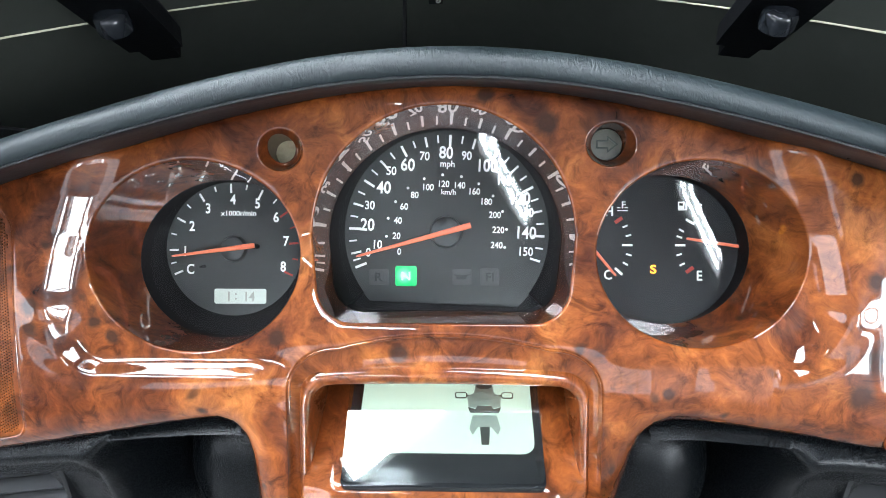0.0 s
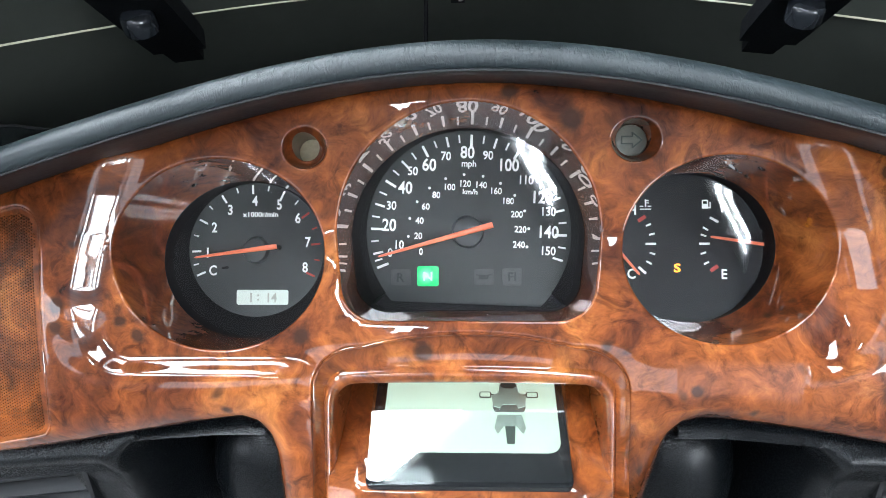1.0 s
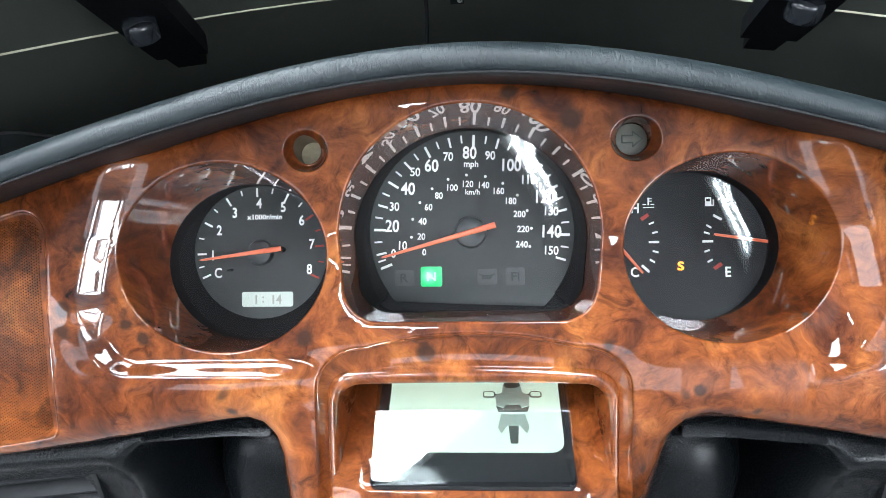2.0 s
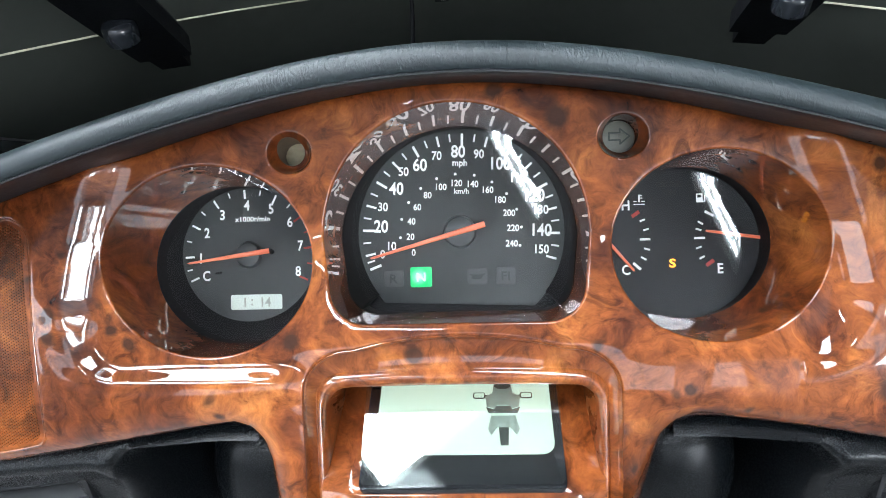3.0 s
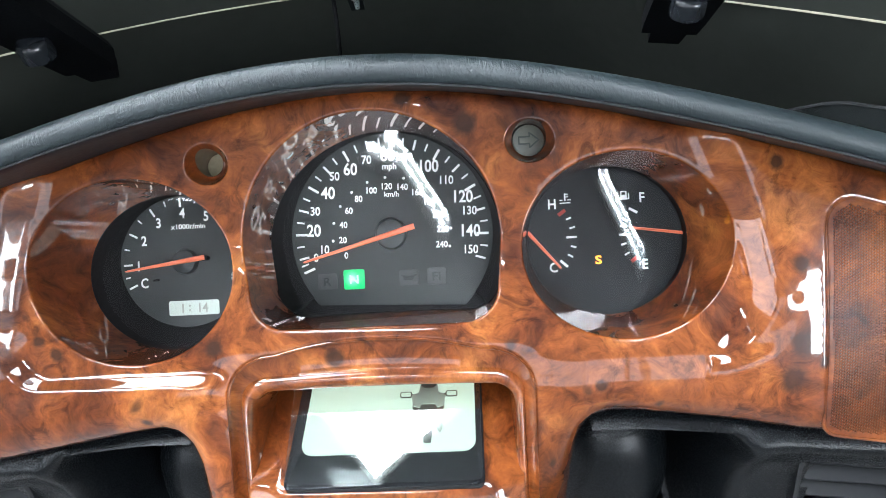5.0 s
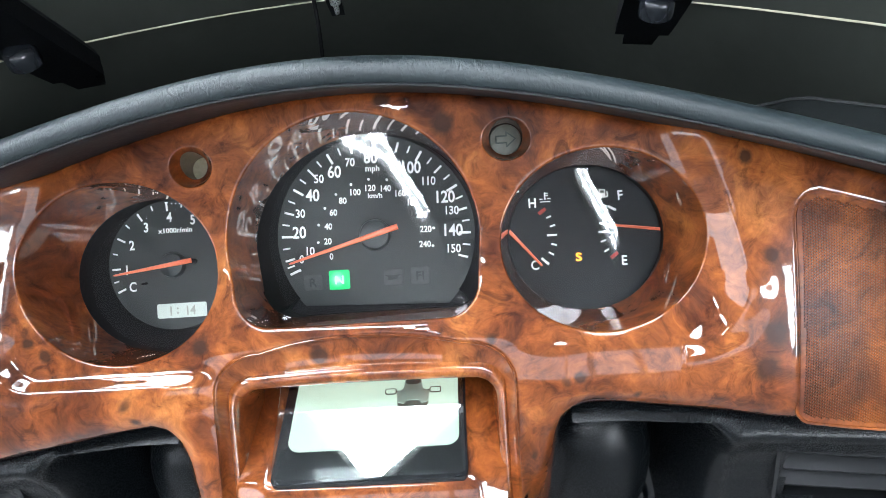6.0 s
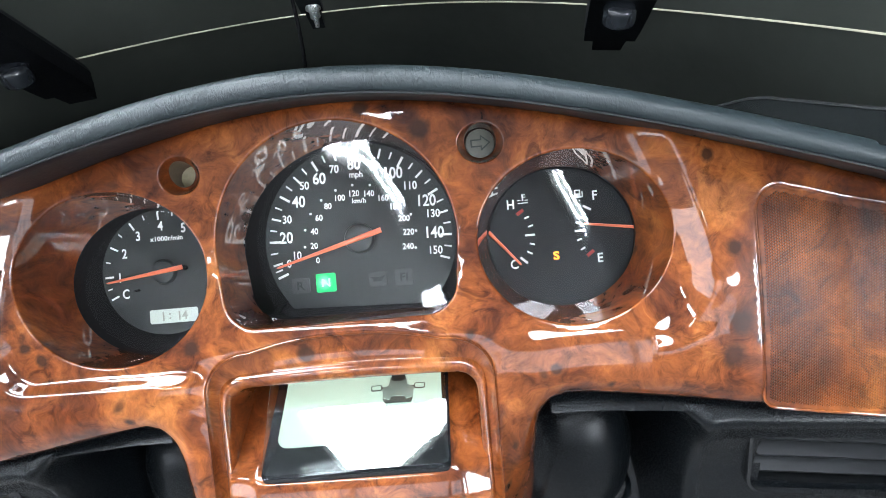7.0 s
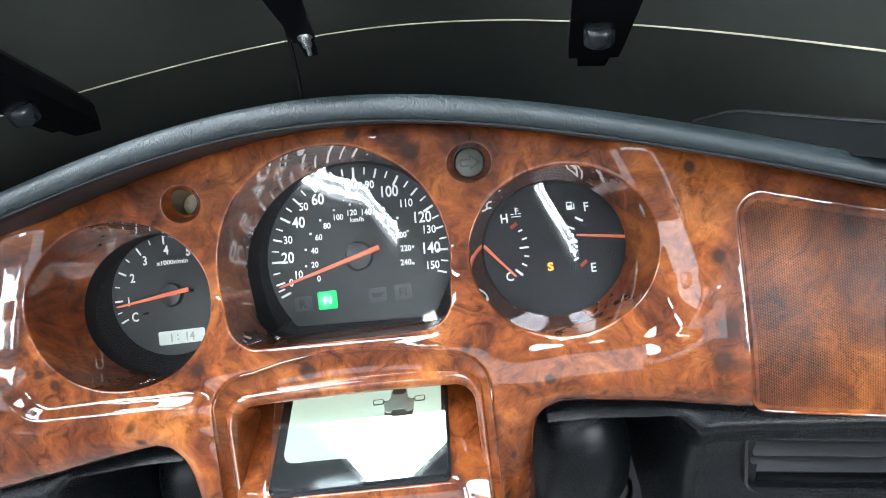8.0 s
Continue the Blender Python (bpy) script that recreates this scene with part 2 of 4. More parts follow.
def box(u0, u1, v0, v1, w0, w1, bevel=0.0, seg=2):
    bm = bmesh.new()
    bmesh.ops.create_cube(bm, size=1, matrix=Matrix.Translation(((u0 + u1) / 2, (v0 + v1) / 2, (w0 + w1) / 2)) @ Matrix.Diagonal((u1 - u0, v1 - v0, w1 - w0, 1)))
    if bevel:
        bmesh.ops.bevel(bm, geom=bm.edges[:], offset=bevel, segments=seg, affect="EDGES", profile=0.6)
    return bm


def slab(loop, w0, w1, bevel=0.0):
    """A plate with that outline, from w0 up to w1, its upper edge bevelled."""
    bm = bmesh.new()
    lo = [bm.verts.new((u, v, w0)) for u, v in loop]
    hi = [bm.verts.new((u, v, w1)) for u, v in loop]
    n = len(loop)
    top = bm.faces.new(hi)
    bm.faces.new(lo[::-1])
    for i in range(n):
        bm.faces.new((lo[i], lo[(i + 1) % n], hi[(i + 1) % n], hi[i]))
    if bevel:
        bmesh.ops.bevel(bm, geom=top.edges[:], offset=bevel, segments=2, affect="EDGES", profile=0.6)
    bmesh.ops.recalc_face_normals(bm, faces=bm.faces[:])
    return bm


def ring_loop(cu, cv, ru, rv, n=72):
    return [(cu + ru * math.cos(2 * math.pi * i / n), cv + rv * math.sin(2 * math.pi * i / n)) for i in range(n)]


def round_rect(u0, u1, v0, v1, r, n=8):
    pts = []
    for cu, cv, a0 in ((u1 - r, v1 - r, 0), (u0 + r, v1 - r, 90), (u0 + r, v0 + r, 180), (u1 - r, v0 + r, 270)):
        for i in range(n + 1):
            a = radians(a0 + 90 * i / n)
            pts.append((cu + r * math.cos(a), cv + r * math.sin(a)))
    return pts


def resample(loop, step):
    """The closed loop walked at even steps."""
    p = np.array(loop + [loop[0]])
    s = np.concatenate([[0], np.cumsum(np.hypot(*np.diff(p, axis=0).T))])
    k = max(8, int(round(s[-1] / step)))
    g = np.linspace(0, s[-1], k, endpoint=False)
    return np.column_stack([np.interp(g, s, p[:, 0]), np.interp(g, s, p[:, 1])])


def lettering(text, size, wide=1.0):
    """The text as a flat mesh about the origin, cap height = size, by the built-in font."""
    cu = bpy.data.curves.new("letters", "FONT")
    cu.body, cu.align_x, cu.align_y = text, "CENTER", "CENTER"
    cu.size, cu.extrude, cu.resolution_u = size * 1.40, 0.00008, 3
    cu.offset = size * 0.030
    ob = bpy.data.objects.new("letters", cu)
    scene.collection.objects.link(ob)
    dg = bpy.context.evaluated_depsgraph_get()
    me = bpy.data.meshes.new_from_object(ob.evaluated_get(dg))
    bpy.data.objects.remove(ob)
    xs = np.array([v.co[:2] for v in me.vertices])
    mid = (xs.min(0) + xs.max(0)) / 2
    me.transform(Matrix.Diagonal((wide, 1, 1, 1)) @ Matrix.Translation((-mid[0], -mid[1], 0)))
    return me


def write(text, size, u, v, w, mat, parent, wide=1.0, turn=0.0, name="numeral", tilt=None):
    me = lettering(text, size, wide)
    me.materials.clear()
    me.materials.append(mat)
    ob = new(name, me)
    ob.parent = parent
    ob.matrix_local = (tilt if tilt else Matrix()) @ pose(u, v, w, 0, 0, turn)
    return ob


def bar(u, v, turn, length, width, w, mat, parent, name="tick_mark", thick=0.00016):
    """A printed stroke that starts at (u, v) and runs in the direction turn (degrees)."""
    ob = part(name, box(0, length, -width / 2, width / 2, 0, thick), mat, parent, smooth=False)
    ob.matrix_local = pose(u, v, w, 0, 0, turn)
    return ob


def lathe(profile, n=48):
    """Turned solid about the w axis from (radius, w) pairs."""
    rows = [[(r * math.cos(2 * math.pi * i / n), r * math.sin(2 * math.pi * i / n), w) for i in range(n)] for r, w in profile]
    return strip(rows, closed=True)


# ---- the room around ----
def room_slab(name, lo, hi, mat, label, category):
    bm = box(lo[0], hi[0], lo[1], hi[1], lo[2], hi[2])
    me = bpy.data.meshes.new(name)
    bm.to_mesh(me)
    bm.free()
    me.materials.append(mat)
    return tagged(new(name, me), label, category, "", "structure")


room_slab("floor", (-4.2, -6.2, -0.1), (4.2, 4.2, 0), FLOOR, "grey sealed concrete workshop floor", "floor")
room_slab("ceiling", (-4.2, -6.2, 3.0), (4.2, 4.2, 3.1), CEIL, "grey painted workshop ceiling", "ceiling")
room_slab("wall_north", (-4.2, 4.0, 0), (4.2, 4.2, 3), WALL, "pale grey painted workshop wall", "wall")
wall_south = thing("wall_south", "pale grey workshop wall, cut for the two added windows", "wall", kind="structure", base=Matrix())
for lo, hi in (((-4.2, -6.2, 0), (3.25, -6.0, 1.0)), ((3.25, -6.2, 0), (3.95, -6.0, 0.75)), ((-4.2, -6.2, 2.8), (4.2, -6.0, 3.0)), ((-4.2, -6.2, 1.0), (-3.0, -6.0, 2.8)), ((2.4, -6.2, 1.0), (3.25, -6.0, 2.8)), ((3.95, -6.2, 0), (4.2, -6.0, 2.8))):
    part("wall_field", box(lo[0], hi[0], lo[1], hi[1], lo[2], hi[2]), WALL, wall_south, smooth=False)
# unseen window, added as broad fill light from behind the rider
window = thing("fill_window_1", "unseen wide window with white bars, added as fill from behind", "window", kind="structure", base=Matrix())
for x in np.linspace(-3.0, 2.4, 7):
    part("window_frame", box(x - 0.03, x + 0.03, -6.12, -6.06, 1.0, 2.8), STEEL_WHITE, window, smooth=False)
for z in (1.02, 1.9, 2.78):
    part("window_frame", box(-3.0, 2.4, -6.125, -6.065, z - 0.02, z + 0.02), STEEL_WHITE, window, smooth=False)
backdrop = thing("backdrop", "glowing sheet outside the added wide window", "sky", kind="structure", base=Matrix())
part("daylight", box(-5.0, 3.1, -7.05, -7.0, 0.3, 3.6), FILL_BACK, backdrop, smooth=False)
# added narrow window, out of view, sized for the left rim's highlight
window_narrow = thing("fill_window_4", "unseen narrow window with a white frame, added for the left rim highlight", "window", kind="structure", base=Matrix())
for lo, hi in (((3.25, -6.14, 0.75), (3.30, -6.04, 2.8)), ((3.89, -6.14, 0.75), (3.95, -6.04, 2.8)), ((3.30, -6.14, 2.74), (3.89, -6.04, 2.8)), ((3.30, -6.14, 0.75), (3.89, -6.04, 0.81))):
    part("window_frame", box(lo[0], hi[0], lo[1], hi[1], lo[2], hi[2]), STEEL_WHITE, window_narrow, smooth=False)
backdrop_narrow = thing("backdrop_narrow", "glowing sheet outside the added narrow window", "sky", kind="structure", base=Matrix())
part("daylight", box(3.12, 5.6, -7.05, -7.0, -0.1, 3.6), FILL_BRIGHT, backdrop_narrow, smooth=False)
wall_east = thing("wall_east", "pale grey workshop wall, cut for an added tall window", "wall", kind="structure", base=Matrix())
for lo, hi in (((4.0, -6.0, 0), (4.2, 4.0, 0.4)), ((4.0, -6.0, 2.92), (4.2, 4.0, 3.0)), ((4.0, -6.0, 0.4), (4.2, -5.9, 2.92)), ((4.0, -4.2, 0.4), (4.2, 4.0, 2.92))):
    part("wall_field", box(lo[0], hi[0], lo[1], hi[1], lo[2], hi[2]), WALL, wall_east, smooth=False)
# unseen tall window added on the right to brighten the left rim
window_tall = thing("fill_window_3", "unseen tall window with white bars, added for the left rim highlight", "window", kind="structure", base=Matrix())
for y in np.linspace(-5.9, -4.2, 3):
    part("window_frame", box(4.06, 4.12, y - 0.03, y + 0.03, 0.4, 2.92), STEEL_WHITE, window_tall, smooth=False)
for z in (0.42, 2.90):
    part("window_frame", box(4.065, 4.125, -5.9, -4.2, z - 0.02, z + 0.02), STEEL_WHITE, window_tall, smooth=False)
backdrop_east = thing("backdrop_east", "glowing sheet outside the added tall window", "sky", kind="structure", base=Matrix())
part("daylight", box(5.0, 5.05, -6.9, -3.0, -0.1, 3.6), FILL_BRIGHT, backdrop_east, smooth=False)
wall_west = thing("wall_west", "pale grey workshop wall, cut for an added long window", "wall", kind="structure", base=Matrix())
for lo, hi in (((-4.2, -6.0, 0), (-4.0, 4.0, 0.9)), ((-4.2, -6.0, 2.6), (-4.0, 4.0, 3.0)), ((-4.2, -6.0, 0.9), (-4.0, -5.4, 2.6)), ((-4.2, 1.2, 0.9), (-4.0, 4.0, 2.6))):
    part("wall_field", box(lo[0], hi[0], lo[1], hi[1], lo[2], hi[2]), WALL, wall_west, smooth=False)
# side window out of view, added for light and pale sheen from the left
window_side = thing("fill_window_2", "unseen long side window with white bars, added as fill from the left", "window", kind="structure", base=Matrix())
for y in np.linspace(-5.4, 1.2, 6):
    part("window_frame", box(-4.12, -4.06, y - 0.03, y + 0.03, 0.9, 2.6), STEEL_WHITE, window_side, smooth=False)
for z in (0.92, 2.58):
    part("window_frame", box(-4.125, -4.065, -5.4, 1.2, z - 0.02, z + 0.02), STEEL_WHITE, window_side, smooth=False)
backdrop_side = thing("backdrop_side", "glowing sheet outside the added side window", "sky", kind="structure", base=Matrix())
part("daylight", box(-5.05, -5.0, -7.5, 2.6, 0.2, 3.4), FILL_SIDE, backdrop_side, smooth=False)


def ceiling_light(x, y, turn, tubes):
    lamp = thing("ceiling_light", "white fluorescent batten light with lit tubes on the ceiling" if tubes < 3 else "unseen ceiling panel light added for highlights and fill", "light",
                 group="ceiling lights", base=pose(x, y, 3.0, 0, 0, turn))
    half = 0.0625 * tubes
    long = 0.72 if tubes > 2 else 0.62
    part("body", box(-long, long, -half - 0.02, half + 0.02, -0.05, 0, 0.01), STEEL_WHITE, lamp)
    if tubes > 2:
        part("diffuser", box(-long + 0.02, long - 0.02, -half, half, -0.064, -0.052, 0.004), FILL_PANEL, lamp, "evenly lit white diffuser of the added panel")
        return lamp
    for s in [(i + 0.5) * 0.125 - half for i in range(tubes)]:
        verts, faces = lathe([(0.001, -0.6), (0.019, -0.6), (0.019, 0.6), (0.001, 0.6)], 16)
        tube = mesh_part("tube", verts, faces, LIGHT, lamp, "lit white tube")
        tube.matrix_local = pose(0, s, -0.075, 0, 90, 0)
    return lamp


# slanting rows: a batten mirrored in the dial glass, unseen panels added for highlights
for lx, ly, lt, lw in ((-0.75, -3.25, 132, 2), (0.42, -1.52, 115, 3), (-0.60, 0.52, 128, 3), (-1.00, -0.50, 128, 4), (-1.42, -1.46, 96, 3), (-3.1, 0.2, 137, 5)):
    ceiling_light(lx, ly, lt, lw)


# ---- the wood panel ----
def hyper(u):
    return np.sqrt(1 + (u / 0.12) ** 2) - 1


def wood_top(u):
    return 0.0470 + 0.010 * u - 0.0452 * hyper(u)


def hood_lip(u):
    return 0.0345 + 0.012 * u - 0.0470 * hyper(u)


SPEEDO = (-0.0005, -0.0155)
TACH_RIM, TACH_DIAL = (-0.113, -0.0297), (-0.1200, -0.0250)
FUEL_RIM, FUEL_DIAL = (0.1142, -0.0280), (0.1180, -0.0250)
HOLE, ARROW = (-0.0738, 0.0193), (0.0734, 0.0218)


def d_loop(grow=0.0, top=0.0371, low=-0.0592, half=0.0588):
    """The speedometer's opening: an arch over a flat foot with rounded corners."""
    cu, cv = -0.0003, -0.0205
    pts = []
    for i in range(361):
        a = radians(180 * i / 360)
        pts.append((cu + (half + grow) * math.cos(a), cv + (top - cv + grow) * math.sin(a)))
    r = 0.016
    for c, a0 in ((-half + r, 180), (half - r, 270)):
        for i in range(61):
            a = radians(a0 + 90 * i / 60)
            pts.append((cu + c * 0.95 + (r + grow) * math.cos(a), low + r + (r + grow) * math.sin(a)))
    return pts


def mixed(a, b, f):
    return a + (b - a) * f


def smooth(x, lo, hi):
    t = np.clip((x - lo) / (hi - lo), 0, 1)
    return t * t * (3 - 2 * t)


LCD_RIM = [(-0.0700, -0.21), (-0.0700, -0.0900)] + [(-0.0700 + 0.0215 * (1 - math.cos(radians(a))), -0.0900 + 0.0190 * math.sin(radians(a))) for a in range(3, 88, 3)] + \
    [(u, -0.0648 - 0.0062 * (abs(u) / 0.0475) ** 2.2) for u in np.linspace(-0.0475, 0.0475, 21)] + \
    [(0.0705 - 0.0215 * (1 - math.cos(radians(a))), -0.0900 + 0.0190 * math.sin(radians(a))) for a in range(87, 2, -3)] + [(0.0705, -0.0900), (0.0705, -0.21)]
GRILLE_R = [(0.1985, -0.1125), (0.1968, -0.0300)] + [(0.2068 - 0.0100 * math.cos(radians(a)), -0.0245 + 0.0110 * math.sin(radians(a))) for a in range(0, 91, 15)] + \
    [(0.325, -0.046), (0.330, -0.052), (0.330, -0.134), (0.326, -0.138), (0.2070, -0.1175), (0.2010, -0.1160)]
GRILLE_L = [(-u + 0.0062, v + 0.0045) for u, v in GRILLE_R[::-1]]
OUTLINE = [(u, float(wood_top(u))) for u in np.linspace(-0.36, 0.36, 121)] + \
    [(0.36, -0.146), (0.30, -0.1345), (0.256, -0.1275), (0.20, -0.1170), (0.165, -0.1120), (0.142, -0.1085), (0.118, -0.1050), (0.105, -0.1045), (0.0975, -0.1070),
     (0.0925, -0.1130), (0.0900, -0.1220), (0.0890, -0.1400), (0.0880, -0.20)] + \
    [(-0.0880, -0.20), (-0.0890, -0.1400), (-0.0900, -0.1220), (-0.0925, -0.1130), (-0.0975, -0.1070), (-0.105, -0.1045), (-0.118, -0.1060), (-0.142, -0.1100),
     (-0.165, -0.1140), (-0.20, -0.1200), (-0.256, -0.1290), (-0.30, -0.1360), (-0.36, -0.148)]


def loop_distance(p, loop):
    """Distance of each point of p to the closed polyline, and whether it lies inside."""
    a = np.asarray(loop)
    b = np.roll(a, -1, axis=0)
    best = np.full(len(p), 9.0)
    inside = np.zeros(len(p), bool)
    for (ax, ay), (bx, by) in zip(a, b):
        dx, dy = bx - ax, by - ay
        t = np.clip(((p[:, 0] - ax) * dx + (p[:, 1] - ay) * dy) / (dx * dx + dy * dy + 1e-18), 0, 1)
        best = np.minimum(best, np.hypot(p[:, 0] - ax - t * dx, p[:, 1] - ay - t * dy))
        if ay != by:
            cross = (ay > p[:, 1]) != (by > p[:, 1])
            inside ^= cross & (p[:, 0] < (bx - ax) * (p[:, 1] - ay) / (by - ay) + ax)
    return best, inside


DISHES = ((-0.0726, 0.0176, 0.0103, 0.0094), (0.0732, 0.0200, 0.0112, 0.0097))


def rim_distance(u, v):
    """Signed distance to the crest of the rim round the dials, negative inside."""
    r = 0.024
    up = np.maximum(0, v + 0.045)
    foot = mixed(0.0832, 0.0765, smooth(u, -0.06, 0.06))
    qx, qy = np.abs(u + 0.0008) - (0.1770 - 0.16 * up - 2.4 * up * up - r), -v - (foot - r)
    return np.hypot(np.maximum(qx, 0), np.maximum(qy, 0)) + np.minimum(np.maximum(qx, qy), 0) - r


def base_height(p):
    """Height of the panel's skin before its edges are rounded: a shallow sunk field round the dials, its rim, the wings and the two dishes."""
    u, v = p[:, 0], p[:, 1]
    s = -0.0168 - v
    wing = 0.089 - 0.04 * s - 1.2 * s * np.abs(s)
    wing = np.minimum(wing, 0.0895)
    field = 0.0785 + 0.10 * np.maximum(0, v + 0.02) + 0.06 * np.maximum(0, v + 0.003) - 0.035 * np.maximum(0, -v - 0.03) * smooth(np.abs(u), 0.065, 0.115)
    # the rim: a narrow sloping wall that follows a rounded outline, then the wing
    sd = rim_distance(u, v)
    wing = wing - 1.5 * np.maximum(0, np.minimum(np.abs(u), 0.24) - 0.182) ** 2
    side = smooth(v, -0.080, -0.052)
    wide = mixed(0.0085, 0.0170, side)
    slope = mixed(0.60, 0.70, side)
    soft = 0.0011
    run = sd + wide - 0.5 * (sd + np.sqrt(sd ** 2 + soft ** 2))
    run = np.maximum(0, run)
    rise = slope * np.where(run < wide / 2, run * run / wide, run - wide / 4)
    over = np.maximum(0, sd)
    flat = smooth(u, 0.02, 0.06) * smooth(-v, 0.050, 0.074) * smooth(0.176 - u, 0.0, 0.03)
    rise = rise * (1 - 0.6 * flat)
    # outside the rim the skin goes on at the level of the wing
    h = mixed(field + rise, np.minimum(wing, mixed(1.0, field + rise, flat)), smooth(over, 0.0, 0.012))
    h = h - 5.5 * np.maximum(0, -v - 0.077) ** 2 * smooth(u, 0.03, 0.07) * smooth(0.195 - u, 0.0, 0.04)
    low = smooth(-v, 0.06, 0.08)
    h = mixed(h, field, low * (1 - smooth(np.abs(u), 0.058, 0.078)))
    centre = 0.0787 + 0.11 * np.clip(v + 0.068, -0.035, 0.0)
    h = mixed(h, centre - 0.10 * np.maximum(0, -v - 0.10), smooth(0.094 - np.abs(u), 0.0, 0.036) * smooth(-v, 0.058, 0.078))
    for cu in (-0.0625, 0.0640):
        h = h + 0.0006 * np.exp(-((u - cu) / 0.0095) ** 2) * np.exp(-((v + 0.031) / 0.009) ** 2)
    for cu, cv, ru, rv in DISHES:
        q = np.sqrt(((u - cu) / ru) ** 2 + ((v - cv) / rv) ** 2)
        h = h - 0.0085 * (1 - np.clip((q - 0.60) / 0.38, 0, 1) ** 1.4) * (q < 0.98)
    return h


HOLES = {  # outline and edge radius
    "speedo": (resample(d_loop(), 0.0014), 0.0010),
    "tach": (resample(ring_loop(*TACH_RIM, 0.0485, 0.0430, 720), 0.0014), 0.0010),
    "fuel": (resample(ring_loop(*FUEL_RIM, 0.0462, 0.0415, 720), 0.0014), 0.0010),
    "lcd": (resample(LCD_RIM, 0.0014), 0.0014),
    "grille_l": (resample(GRILLE_L, 0.0018), 0.0022),
    "grille_r": (resample(GRILLE_R, 0.0018), 0.0022),
    "hole": (resample(ring_loop(*HOLE, 0.0061, 0.0061, 80), 0.0011), 0.0006),
    "arrow": (resample(ring_loop(*ARROW, 0.0077, 0.0075, 80), 0.0011), 0.0004),
}
EDGE = resample(OUTLINE, 0.0018)


def panel_height(p):
    h = base_height(p)
    for loop, r in HOLES.values():
        d, _ = loop_distance(p, loop)
        x = np.clip(1 - d / r, 0, 1)
        h = h - r * (1 - np.sqrt(np.maximum(0, 1 - x * x)))
    d, _ = loop_distance(p, EDGE)
    r = np.where(p[:, 1] > wood_top(p[:, 0]) - 0.03, 0.006, 0.013)
    x = np.clip(1 - d / r, 0, 1)
    return h - r * (1 - np.sqrt(np.maximum(0, 1 - x * x)))


def build_panel(parent):
    loops = [EDGE] + [l for l, _ in HOLES.values()]
    pts, edges = [], []
    for loop in loops:
        k = len(pts)
        pts += [tuple(q) for q in loop]
        edges += [(k + i, k + (i + 1) % len(loop)) for i in range(len(loop))]
    fixed = np.array(pts)
    rings = []
    for loop, r in [(EDGE, 0.006)] + list(HOLES.values()):
        t = np.roll(loop, -1, axis=0) - np.roll(loop, 1, axis=0)
        t /= np.hypot(t[:, 0], t[:, 1])[:, None] + 1e-12
        for d in (0.12 * r, 0.35 * r, 0.7 * r, 1.15 * r):
            for sgn in (-1, 1):
                rings.append(loop + sgn * d * np.column_stack([-t[:, 1], t[:, 0]]))
    for cu, cv, ru, rv in DISHES:
        for k in (0.60, 0.66, 0.72, 0.78, 0.84, 0.9, 0.94, 0.97, 1.0, 1.04, 1.1):
            rings.append(resample(ring_loop(cu, cv, ru * k, rv * k, 64), 0.0008))
    ring = np.vstack(rings)
    gu, gv = np.meshgrid(np.arange(-0.36, 0.36, 0.0022), np.arange(-0.205, 0.055, 0.0022))
    gu = gu + 0.0011 * (np.arange(gu.shape[0]) % 2)[:, None]
    grid = np.column_stack([gu.ravel(), gv.ravel()])
    fu, fv = np.meshgrid(np.arange(-0.194, 0.194, 0.00095), np.arange(-0.099, 0.030, 0.00095))
    fu = fu + 0.00048 * (np.arange(fu.shape[0]) % 2)[:, None]
    fine = np.column_stack([fu.ravel(), fv.ravel()])
    near_rim = [(d > -0.0185) & (d < 0.013) for d in (rim_distance(q[:, 0], q[:, 1]) for q in (grid, fine))]
    grid = np.vstack([grid[~near_rim[0]], fine[near_rim[1]]])
    keep = np.ones(len(grid), bool)
    near = np.full(len(ring), 9.0)
    for loop in loops:
        d, ins = loop_distance(grid, loop)
        keep &= d > 0.0026
        keep &= ins if loop is EDGE else ~ins
    ok = np.ones(len(ring), bool)
    for loop in loops:
        d, ins = loop_distance(ring, loop)
        near = np.minimum(near, d)
        ok &= ins if loop is EDGE else ~ins
    ok &= near > 0.00006
    inner = np.vstack([ring[ok], grid[keep]])
    allp = np.vstack([fixed, inner])
    from_cdt = delaunay([Vector(q) for q in allp.tolist()], edges, [], 0, 1e-6)
    v2, f2 = np.array([tuple(q) for q in from_cdt[0]]), np.array([tuple(f) for f in from_cdt[2]])
    mid = v2[f2].mean(axis=1)
    use = np.ones(len(mid), bool)
    for loop in loops:
        _, ins = loop_distance(mid, loop)
        use &= ins if loop is EDGE else ~ins
    h = panel_height(v2)
    verts = np.column_stack([v2, h])
    return mesh_part("panel_skin", verts.tolist(), f2[use].tolist(), WOOD, parent, sharp=60)


def loop_height(loop, drop):
    return base_height(np.asarray(loop)) - drop


panel = thing("dashboard", "glossy burl wood dashboard with dial wells and speaker openings", "dashboard")
build_panel(panel)


